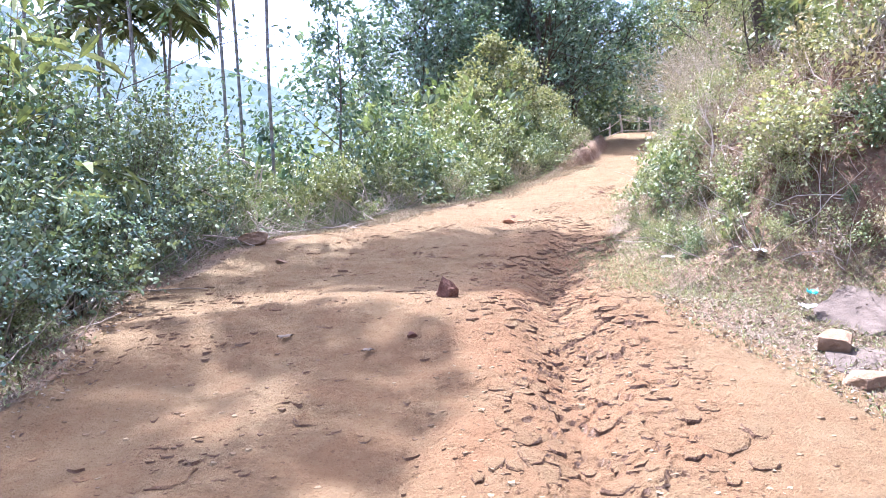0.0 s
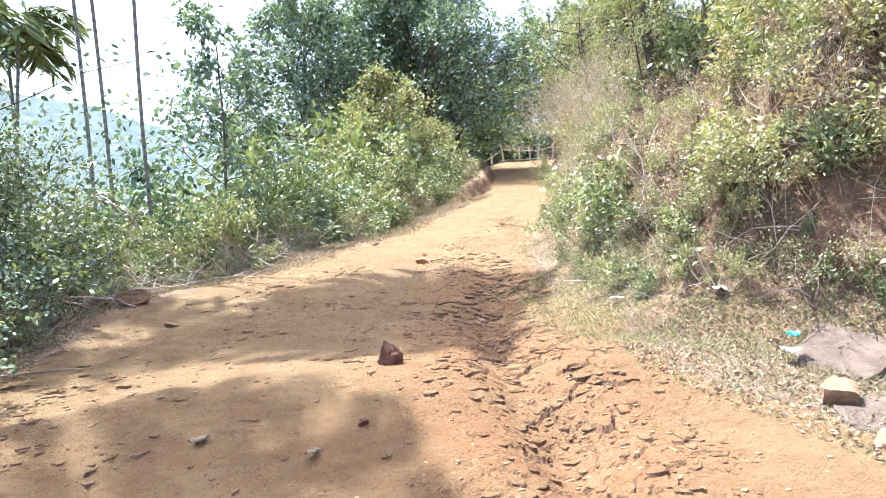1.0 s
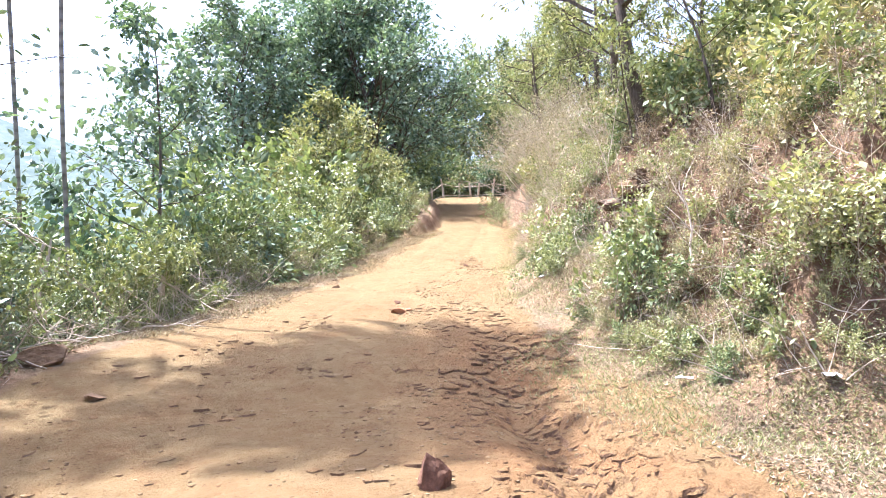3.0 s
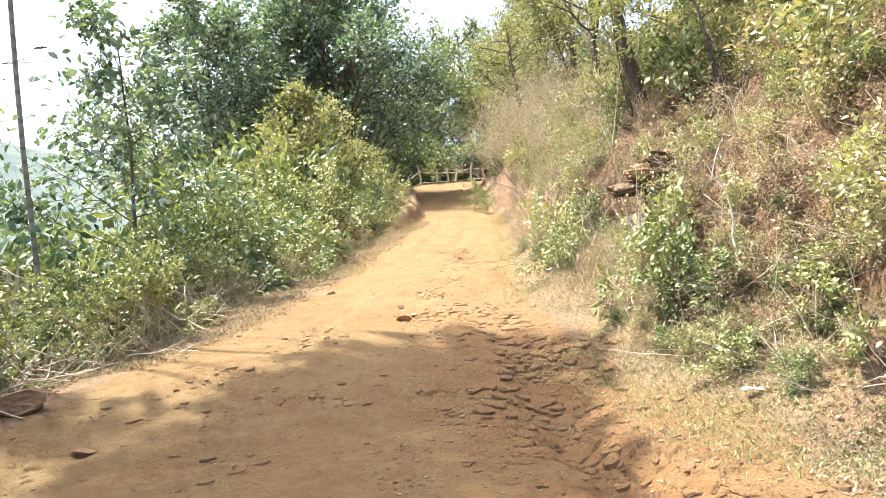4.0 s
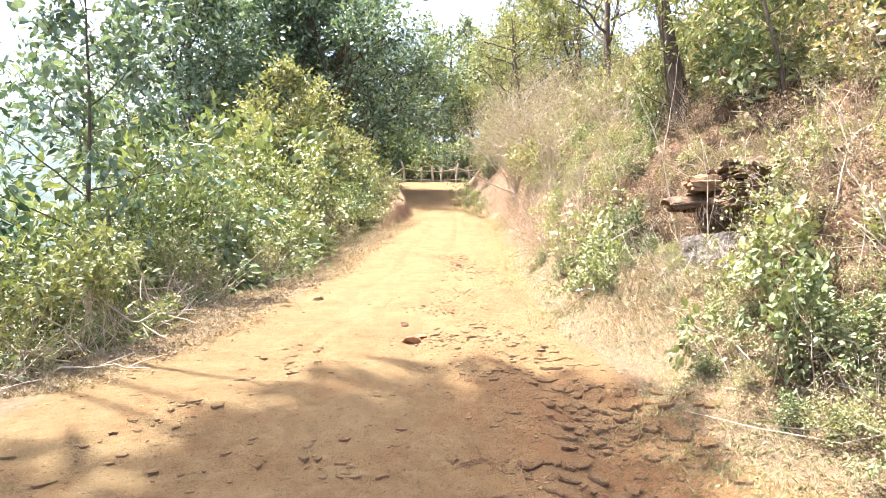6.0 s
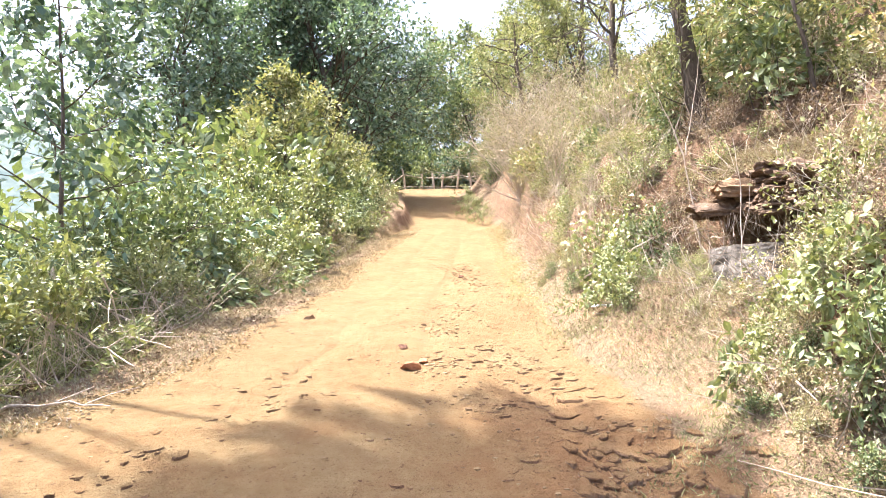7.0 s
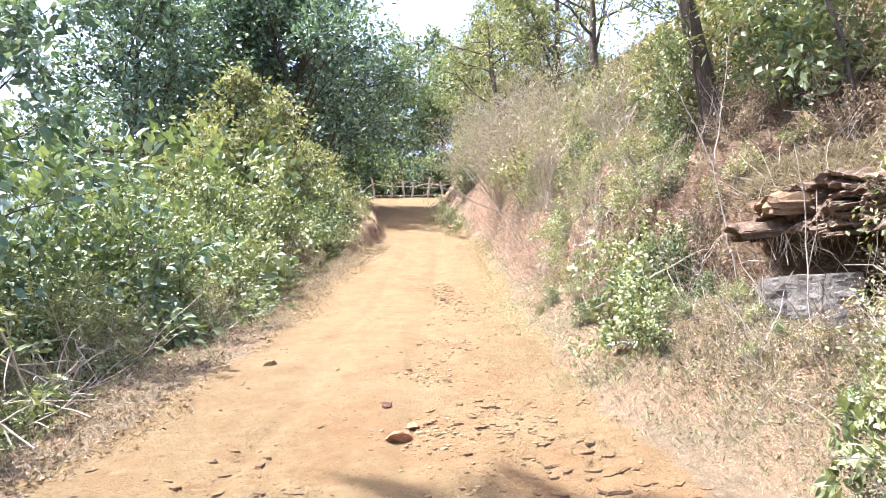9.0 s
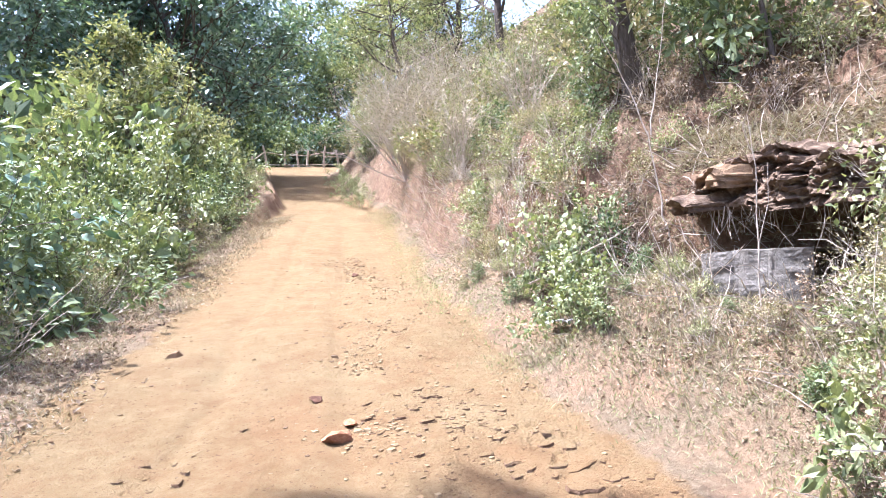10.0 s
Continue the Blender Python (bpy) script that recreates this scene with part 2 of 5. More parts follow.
# ---- the lie of the land ----
ROAD_Y = [-30, -5, 0, 4.33, 5.4, 6.5, 8.0, 9.5, 11.2, 13.2, 17, 23, 30, 46, 60, 120, 700]
ROAD_Z = [-5.5, -1.0, -0.1, 0.72, 1.0, 1.14, 1.40, 1.75, 2.0, 2.42, 2.95, 4.35, 6.0, 9.6, 11.5, 15, 40]
LEFT_Y = [-30, 0, 4.3, 7, 9, 11, 12.3, 13.2, 14.7, 16.2, 19, 22.7, 25.5, 32, 39, 44, 60, 700]
LEFT_X = [-6, -3.0, -2.75, -3.3, -3.1, -2.3, -1.1, -0.8, -0.2, 0.8, 2.2, 4.4, 6.1, 8.2, 10.2, 12.0, 24, 600]
RIGHT_Y = [-30, 0, 4.2, 5.1, 6.8, 9, 10.9, 12.5, 14, 17, 22.5, 25, 33, 40, 46, 60, 700]
RIGHT_X = [1.5, 2.6, 2.2, 1.85, 2.15, 2.3, 2.9, 3.35, 4.0, 5.5, 8.1, 8.9, 11.2, 14.4, 20, 40, 640]
FOOT_Y = [-30, 3, 4.6, 5.2, 5.7, 6.2, 8.6, 9.4, 11.0, 12.5, 14, 17, 22.5, 25, 33, 40, 46, 60, 700]
FOOT_X = [3.6, 3.8, 3.7, 3.3, 2.85, 2.4, 2.5, 3.6, 3.8, 3.85, 4.3, 5.7, 8.2, 9.1, 11.6, 15.0, 23, 44, 660]


EDGE_Y = [-30, 0, 4.3, 7, 9, 11, 11.8, 12.5, 13.2, 15.4, 17, 21, 25.5, 32, 39, 44, 60, 700]
EDGE_X = [-6, -3.0, -2.7, -3.0, -2.75, -1.7, -0.75, -0.3, 0.0, 0.95, 1.6, 3.7, 6.2, 8.2, 10.2, 12.0, 24, 600]


def ease(v, lo, hi):
    t = np.clip((v - lo) / (hi - lo), 0, 1)
    return t * t * (3 - 2 * t)


def track(x, y):
    """1 on the bare earth road, 0 off it."""
    wob = 0.28 * rough2(x, y, 1.6, 5, 3)
    lo, hi = np.interp(y, EDGE_Y, EDGE_X) + wob, np.interp(y, RIGHT_Y, RIGHT_X) + wob
    return ease(x, lo - 0.25, lo + 0.3) * (1 - ease(x, hi - 0.3, hi + 0.3))


def plates(x, y, size):
    """Cells of cracked crust: each one's own height, -1 to 1, and how far its edge is, in cell sizes."""
    u, v = x / size, y / size
    iu, iv = np.floor(u), np.floor(v)
    best, second, value = np.full(u.shape, 9.0), np.full(u.shape, 9.0), np.zeros(u.shape)
    for a in (-1, 0, 1):
        for b in (-1, 0, 1):
            cu, cv = iu + a, iv + b
            d = np.hypot(cu + lattice(cu, cv, 71) - u, cv + lattice(cu, cv, 72) - v)
            closer = d < best
            second = np.where(closer, best, np.minimum(second, d))
            value = np.where(closer, lattice(cu, cv, 73), value)
            best = np.minimum(best, d)
    return 2 * value - 1, second - best


def land(x, y):
    x, y = np.asarray(x, float), np.asarray(y, float)
    x, y = np.broadcast_arrays(x, y)
    z = np.interp(y, ROAD_Y, ROAD_Z)
    near = ease(-y, -55, -40)
    on = track(x, y)
    # wheel-worn lumps, the washed-out gully, the hump before it
    gully = np.interp(y, [0, 3, 4.6, 5.7, 7, 8.3, 9.2, 11], [0.5, 0.6, 0.85, 0.95, 1.1, 1.55, 1.8, 1.9])
    deep = np.interp(y, [0, 3, 4.6, 7.2, 9.0, 10, 11], [0.08, 0.12, 0.17, 0.14, 0.09, 0.03, 0])
    z = z - deep * np.exp(-(((x - gully) / (0.24 + 0.08 * rough2(x, y, 1.0, 8, 2))) ** 2))
    z = z + 0.10 * np.exp(-(((x + 0.7) / 1.3) ** 2 + ((y - 5.3) / 1.1) ** 2))
    z = z - 0.07 * np.exp(-(((x + 0.2) / 1.8) ** 2 + ((y - 8.3) / 1.2) ** 2))
    z = z + on * (0.045 * rough2(x, y, 0.9, 11, 3) + 0.009 * rough2(x, y, 0.14, 12, 3, 0.55))
    # low worn ledges in the hard earth, which step up the hill
    rise = 1.5 * y + 0.5 * x + 2.4 * rough2(x, y, 0.75, 13, 5, 0.65)
    tread = np.floor(rise) + ease(rise - np.floor(rise), 0.0, 0.16)
    z = z + on * near * (0.004 + 0.011 * ease(-y, -6.5, -4.0)) * (tread - rise) * ease(rough2(x, y, 0.8, 14, 3), -0.35, 0.35) * ease(-y, -22, -14)
    # shallow wheel ruts up the middle of the road
    lo, hi = np.interp(y, LEFT_Y, LEFT_X), np.interp(y, RIGHT_Y, RIGHT_X)
    for part_way in (0.42, 0.66):
        rut = lo + (hi - lo) * part_way + 0.10 * rough2(y, 0 * y + part_way, 2.5, 19, 3)
        z = z - on * 0.03 * np.exp(-(((x - rut) / 0.13) ** 2)) * ease(y, 9.0, 11.0) * ease(-y, -30, -22)
    # plates of hard crust with cracks between them, most of all along the gully
    near_gully = np.exp(-(((x - gully - 0.15) / 0.6) ** 2)) * ease(-y, -10.5, -8.5)
    patch = near_gully * ease(-y, -7.8, -6.6) + 0.5 * ease(rough2(x, y, 1.2, 22, 3), 0.1, 0.5) * ease(-y, -5.0, -3.6)
    for px, py, wide in ((1.75, 8.75, 0.45), (1.25, 7.6, 0.35), (2.25, 10.4, 0.3), (0.72, 8.55, 0.22), (2.0, 7.9, 0.25)):
        patch = patch + np.exp(-(((x - px) / wide) ** 2 + ((y - py) / (wide * 1.1)) ** 2))
    height, edge = plates(x + 0.05 * rough2(x, y, 0.3, 23, 2), y + 0.05 * rough2(x, y, 0.3, 24, 2), 0.19)
    z = z + on * near * np.clip(patch, 0, 1.2) * (0.020 * height - 0.024 * (1 - ease(edge, 0.0, 0.09)))
    # the low smooth tongue of earth that runs from the bank down to the washed-out middle
    f = np.clip((x - 1.9) / 2.4, 0, 1)
    across = y - (12.35 + 1.15 * f)
    z = z + 0.15 * ease(f, 0.1, 0.5) * (1 - ease(x, 4.2, 4.8)) * np.exp(-((across / np.where(across > 0, 0.16, 0.55)) ** 2))
    # bank and hillside to the right of the road
    d = x - np.interp(y, FOOT_Y, FOOT_X) + 0.25 * rough2(x, y, 1.7, 31, 3)
    bank = 0.3 * ease(d, -0.5, 0.25) + 1.35 * ease(d, 0.0, 1.45 - 0.75 * ease(y, 14.5, 17.0) * ease(-y, -29, -25)) + 0.62 * np.maximum(d - 1.1, 0)
    bank = np.where(bank > 28, 28 + (bank - 28) * 0.15, bank)
    z = z + bank * near + ease(d, 0, 0.8) * (0.38 * rough2(x, y, 0.9, 33, 4) + 0.19 * rough2(x, y, 0.24, 35, 3)) * near
    z = z + ease(d, 0.1, 0.7) * near * 0.07 * np.round(rough2(x * 0.35, y * 0.5, 0.6, 37, 3) * 4)
    # raw broken soil in the cut at the corner
    z = z + 0.16 * rough2(x, y, 0.35, 38, 4, 0.6) * np.exp(-(((d - 0.35) / 0.4) ** 2)) * ease(y, 14, 16) * ease(-y, -30, -26)
    # the hollow under the rock ledge
    step = np.interp(x, [2.6, 3.3, 4.0, 4.2, 4.8, 5.05, 5.6, 6.5], [1.8, 2.12, 2.62, 2.66, 2.76, 3.62, 4.0, 4.6]) + 0.05 * rough2(x, y, 0.4, 43, 3) + 0.1 * (y - 10.6)
    w = ease(y, 8.8, 9.4) * (1 - ease(y, 11.25, 11.7)) * ease(x, 2.7, 3.3) * (1 - ease(x, 5.4, 6.4))
    z = z + (step - z) * w
    # the fall into the valley on the other side
    g = np.interp(y, LEFT_Y, LEFT_X) - x
    fall = 0.12 * ease(g, -0.2, 0.4) + 0.42 * np.maximum(g - 0.7, 0)
    fall = np.where(fall > 30, 30 + (fall - 30) * 0.1, fall)
    z = z - fall * near - (1 - near) * np.minimum(0.42 * np.maximum(g, 0), 45)
    z = z + ease(g, 0.0, 0.8) * 0.12 * rough2(x, y, 0.8, 41, 4)
    # a low worn earth wall along the valley side of the bend
    z = z + 0.6 * ease(y, 21, 25) * ease(-y, -36, -32) * ease(g, -0.35, 0.05) * (1 - ease(g, 0.5, 1.3)) * (1 + 0.3 * rough2(x, y, 0.8, 42, 3))
    return z


def top(x, y):
    return float(land(x, y))


def subsoil(x, y):
    """How far the red subsoil is laid bare, 0 to 1: along the gully and on the worn hump beside it."""
    gully = np.interp(y, [0, 3, 4.6, 5.7, 7, 8.3, 9.2, 11], [0.5, 0.6, 0.85, 0.95, 1.1, 1.55, 1.8, 1.9])
    out = np.exp(-(((x - gully) / 0.8) ** 2)) * ease(-y, -11, -9) + 0.35 * ease(-y, -7.5, -4.5)
    return np.clip(out + 0.5 * np.exp(-(((x - 1.3) / 0.6) ** 2 + ((y - 11.3) / 0.8) ** 2)), 0, 1)


def build_ground():
    xs = np.concatenate([-np.geomspace(900, 8, 36), np.arange(-7.5, -3.4, 0.12), np.arange(-3.4, -0.6, 0.034), np.arange(-0.6, 2.7, 0.021), np.arange(2.7, 4.2, 0.034), np.arange(4.2, 5.6, 0.07), np.arange(5.6, 9, 0.14), np.arange(9, 24, 0.4), np.geomspace(24.5, 900, 28)])
    ys = np.concatenate([-np.geomspace(300, 3, 18), np.arange(-2.6, 2.0, 0.12), np.arange(2.0, 9.4, 0.021), np.arange(9.4, 11.0, 0.034), np.arange(11.0, 14.0, 0.055), np.arange(14.0, 20, 0.10), np.arange(20, 30, 0.16), np.arange(30, 50, 0.35), np.geomspace(50.5, 900, 30)])
    gx, gy = np.meshgrid(xs, ys)
    gz = land(gx, gy)
    on = track(gx, gy)
    # painted shade of the ground: full down the valley side, fainter up the bank
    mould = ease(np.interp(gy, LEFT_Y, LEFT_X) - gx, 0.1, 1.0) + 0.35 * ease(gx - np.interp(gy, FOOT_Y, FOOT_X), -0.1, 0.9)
    verts = np.stack([gx, gy, gz], -1).reshape(-1, 3)
    ny, nx = gx.shape
    i = (np.arange(ny - 1)[:, None] * nx + np.arange(nx - 1)).ravel()
    faces = np.stack([i, i + 1, i + nx + 1, i + nx], 1)
    is_road = (on.reshape(-1)[faces].mean(1) > 0.5) & (verts[faces[:, 0], 1] < 60)
    for name, keep, label, category in (("ground", ~is_road, "litter-strewn red earth slope with dry grass beside the track", "ground"),
                                        ("dirt_road", is_road, "rutted bare orange laterite earth track, dry and cracked", "road")):
        f = faces[keep]
        used = np.unique(f)
        index = np.zeros(len(verts), np.int32)
        index[used] = np.arange(len(used))
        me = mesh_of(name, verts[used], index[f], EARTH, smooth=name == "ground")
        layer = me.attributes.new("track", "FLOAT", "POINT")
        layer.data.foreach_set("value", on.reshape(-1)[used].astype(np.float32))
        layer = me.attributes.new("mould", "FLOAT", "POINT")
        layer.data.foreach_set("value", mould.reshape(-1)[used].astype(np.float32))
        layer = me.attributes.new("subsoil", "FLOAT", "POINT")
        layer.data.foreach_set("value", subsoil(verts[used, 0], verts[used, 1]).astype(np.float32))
        tagged(new(name, me), label, category, kind="structure")


build_ground()


def far_ridge(name, mat, dist, left, right, heights, label, base=-60):
    """A wooded ridge far off; heights along it, degrees to the left of +y from left to right."""
    n, rows = 160, 14
    az = np.radians(np.linspace(left, right, n))
    hs = np.interp(np.linspace(0, 1, n), np.linspace(0, 1, len(heights)), heights)
    hs = hs * (1 + 0.05 * rough2(np.arange(n) * 0.35, 0 * az, 3.0, 51, 4))
    v = []
    for r in range(rows):
        f = r / (rows - 1)
        dd = dist * (1 + 0.55 * f) + 14 * rough2(np.arange(n) * 0.3, 0 * az + r, 2.0, 52, 3)
        z = base + (hs - base) * f ** 0.8 + 3.0 * rough2(np.arange(n) * 0.8, 0 * az + r * 1.7, 2.0, 53, 3)
        v.append(np.stack([-np.sin(az) * dd, np.cos(az) * dd, z], -1))
    v = np.concatenate(v)
    i = (np.arange(rows - 1)[:, None] * n + np.arange(n - 1)).ravel()
    tagged(new(name, mesh_of(name, v, np.stack([i, i + 1, i + n + 1, i + n], 1), mat, True)), label, "hill", kind="structure")


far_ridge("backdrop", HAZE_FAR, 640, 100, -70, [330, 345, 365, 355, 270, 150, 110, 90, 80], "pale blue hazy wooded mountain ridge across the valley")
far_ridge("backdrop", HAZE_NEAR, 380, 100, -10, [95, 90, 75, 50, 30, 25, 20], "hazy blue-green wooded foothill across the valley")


# ---- plants ----
def tubes(lines, sides=4):
    """Verts and quads of tapering tubes: lines of (points, radii)."""
    vs, fs, base = [], [], 0
    ang = np.linspace(0, 2 * np.pi, sides, endpoint=False)
    for pts, rad in lines:
        pts, rad = np.asarray(pts, float), np.asarray(rad, float)
        tang = np.gradient(pts, axis=0)
        tang /= np.linalg.norm(tang, axis=1, keepdims=True) + 1e-9
        ref = np.where(np.abs(tang[:, 2:3]) > 0.9, [[1.0, 0, 0]], [[0, 0, 1.0]])
        u = np.cross(tang, ref)
        u /= np.linalg.norm(u, axis=1, keepdims=True) + 1e-9
        w = np.cross(tang, u)
        ring = pts[:, None] + rad[:, None, None] * (np.cos(ang)[None, :, None] * u[:, None] + np.sin(ang)[None, :, None] * w[:, None])
        n = len(pts)
        vs.append(ring.reshape(-1, 3))
        i = np.arange(n - 1)[:, None] * sides + np.arange(sides)
        j = np.arange(n - 1)[:, None] * sides + (np.arange(sides) + 1) % sides
        fs.append(np.stack([i, j, j + sides, i + sides], -1).reshape(-1, 4) + base)
        base += n * sides
    return np.concatenate(vs), np.concatenate(fs)


def leaves(rng, at, along, length, slim=0.4, fold=0.25, droop=0.0, fine=False, oval=False, out=None):
    """Verts and triangles of folded leaves at places, growing along directions; out: the way their upper sides face."""
    n = len(at)
    at, along = np.asarray(at, float), np.asarray(along, float)
    along = along + [0, 0, -droop]
    along /= np.linalg.norm(along, axis=1, keepdims=True) + 1e-9
    up = rng.normal(0, 0.9, (n, 3)) + [0, 0, 0.8] if out is None else rng.normal(0, 0.6, (n, 3)) + 0.7 * out + [0, 0, 0.8]
    side = np.cross(along, up)
    side /= np.linalg.norm(side, axis=1, keepdims=True) + 1e-9
    nor = np.cross(side, along)
    size = (length * rng.uniform(0.6, 1.25, n))[:, None]
    wide = size * slim * rng.uniform(0.8, 1.2, (n, 1))
    lift = nor * size * fold * rng.uniform(0.3, 1.2, (n, 1))
    if fine:
        rows = [at, at + along * size * 0.3 + side * wide * 0.48 + lift * 0.5, at + along * size * 0.68 + side * wide * 0.4 + lift * 0.3,
                at + along * size - nor * size * 0.15, at + along * size * 0.68 - side * wide * 0.4 + lift * 0.3,
                at + along * size * 0.3 - side * wide * 0.48 + lift * 0.5, at + along * size * 0.5 - lift * 0.1]
        v = np.stack(rows, 1).reshape(-1, 3)
        t = np.array([[0, 1, 6], [1, 2, 6], [2, 3, 6], [3, 4, 6], [4, 5, 6], [5, 0, 6]])
        return v, (np.arange(n)[:, None, None] * 7 + t).reshape(-1, 3)
    if oval:
        rows = [at, at + along * size * 0.26 + side * wide * 0.42 + lift * 0.3, at + along * size * 0.66 + side * wide * 0.40 + lift * 0.3,
                at + along * size - nor * size * 0.10, at + along * size * 0.66 - side * wide * 0.40 + lift * 0.3, at + along * size * 0.26 - side * wide * 0.42 + lift * 0.3]
        v = np.stack(rows, 1).reshape(-1, 3)
        t = np.array([[0, 1, 5], [1, 2, 4], [1, 4, 5], [2, 3, 4]])
        return v, (np.arange(n)[:, None, None] * 6 + t).reshape(-1, 3)
    v = np.stack([at, at + along * size * 0.45 + side * wide * 0.5 + lift, at + along * size, at + along * size * 0.45 - side * wide * 0.5 + lift], 1).reshape(-1, 3)
    t = np.array([[0, 1, 2], [0, 2, 3]])
    return v, (np.arange(n)[:, None, None] * 4 + t).reshape(-1, 3)


def shoot(rng, start, way, length, n=5, wander=0.18, lift=0.0):
    """A bent line of n + 1 points."""
    pts, d = [np.asarray(start, float)], np.asarray(way, float) / np.linalg.norm(way)
    for _ in range(n):
        d = d + rng.normal(0, wander, 3) + [0, 0, lift]
        d /= np.linalg.norm(d)
        pts.append(pts[-1] + d * length / n)
    return np.array(pts)


def branching(rng, lines, tips, start, way, length, radius, level, kids, wander, lift, spread):
    n = (2, 3, 6, 6)[level]
    pts = shoot(rng, start, way, length, n, wander, lift)
    if level or len(tips) % 2:
        thin = pts if level else pts[[0, -1]]
        lines.append((thin, np.linspace(radius, radius * 0.35, len(thin))))
    if level == 0:
        tips.append(pts)
        return
    for k in range(kids[level - 1]):
        f = rng.uniform(0.3, 1.0)
        i = min(int(f * n), n - 1)
        p = pts[i] + (pts[i + 1] - pts[i]) * (f * n - i)
        d = pts[i + 1] - pts[i]
        d = d / np.linalg.norm(d) + rng.normal(0, spread, 3)
        branching(rng, lines, tips, p, d, length * rng.uniform(0.38, 0.62), radius * 0.42, level - 1, kids, wander, lift, spread)


def foliage(rng, tips, per_tip, size, slim, droop, fine=False, loose=0.05, oval=False):
    """Leaves in clumps: those of neighbouring twigs face out from the middle of their clump."""
    at, along, out = [], [], []
    for k in range(0, len(tips), 6):
        clump = tips[k:k + 6]
        middle = np.mean([pts.mean(0) for pts in clump], axis=0) - [0, 0, 0.06]
        for pts in clump:
            f = rng.uniform(0.25, 1.0, per_tip) * (len(pts) - 1)
            i = np.minimum(f.astype(int), len(pts) - 2)
            seg = pts[i + 1] - pts[i]
            p = pts[i] + seg * (f - i)[:, None] + rng.normal(0, loose, (per_tip, 3))
            away = p - middle
            away /= np.linalg.norm(away, axis=1, keepdims=True) + 1e-9
            seg = seg / (np.linalg.norm(seg, axis=1, keepdims=True) + 1e-9)
            at.append(p)
            along.append(seg * 0.5 + away * 0.4 + rng.normal(0, 0.6, (per_tip, 3)))
            out.append(away)
    return leaves(rng, np.concatenate(at), np.concatenate(along), size, slim, 0.16, droop, fine, oval, np.concatenate(out))


def plant(name, seed, label, category, stems, height, lean, kids, per_tip, size, slim, mat, bark, radius=0.012, droop=0.25, wander=0.16, lift=0.03, spread=0.6, fine=False, loose=0.05, foot=0.12, oval=False):
    """A many-stemmed shrub, rooted a little under its foot."""
    rng = np.random.default_rng(seed)
    lines, tips = [], []
    for _ in range(stems):
        a = rng.uniform(0, 2 * np.pi)
        t = abs(rng.normal(0, lean))
        way = [math.cos(a) * math.sin(t), math.sin(a) * math.sin(t), math.cos(t)]
        branching(rng, lines, tips, (math.cos(a) * foot * rng.random(), math.sin(a) * foot * rng.random(), -0.12), way, height * rng.uniform(0.7, 1.05), radius, len(kids), kids, wander, lift, spread)
    root = tagged(new(name), label, category)
    part("branchwork", mesh_of("branchwork", *tubes(lines, 3), bark), root)
    if per_tip:
        part("foliage", mesh_of("foliage", *foliage(rng, tips, per_tip, size, slim, droop, fine, loose, oval), mat), root)
    return root


def tree(name, seed, label, height, crown_from, reach, limbs, kids, per_tip, size, slim, mat, bark, radius, bend=0.05, droop=0.3, lean=(0, 0), loose=0.12, up=0.35, oval=False):
    """A tree: tapered trunk, limbs that shorten towards the top, twigs with leaves."""
    rng = np.random.default_rng(seed)
    trunk = shoot(rng, (0, 0, -0.4), (lean[0], lean[1], 1), height * 0.92, 12, bend, 0.02)
    rad = np.linspace(radius, radius * 0.22, 13)
    rad[0] *= 1.35
    root = tagged(new(name), label, "tree")
    tips = []
    for k in range(limbs):
        lines = []
        f = crown_from + (0.98 - crown_from) * (k + rng.random()) / limbs
        i = min(int(f * 12), 11)
        p = trunk[i] + (trunk[i + 1] - trunk[i]) * (f * 12 - i)
        a = k * 2.4 + rng.uniform(-0.5, 0.5)
        shape = 1.0 - 0.65 * ((f - crown_from) / (1 - crown_from)) ** 1.5
        branching(rng, lines, tips, p, (math.cos(a), math.sin(a), up + rng.uniform(-0.1, 0.4)), reach * shape * rng.uniform(0.75, 1.15), radius * 0.42 * (1.1 - f * 0.6), len(kids), kids, 0.14, 0.04, 0.55)
        part("limb", mesh_of("limb", *tubes(lines, 3), bark), root)
    part("trunk", mesh_of("trunk", *tubes([(trunk, rad)], 9), bark, True), root)
    part("crown", mesh_of("crown", *foliage(rng, tips, per_tip, size, slim, droop, False, loose, oval), mat), root)
    return root


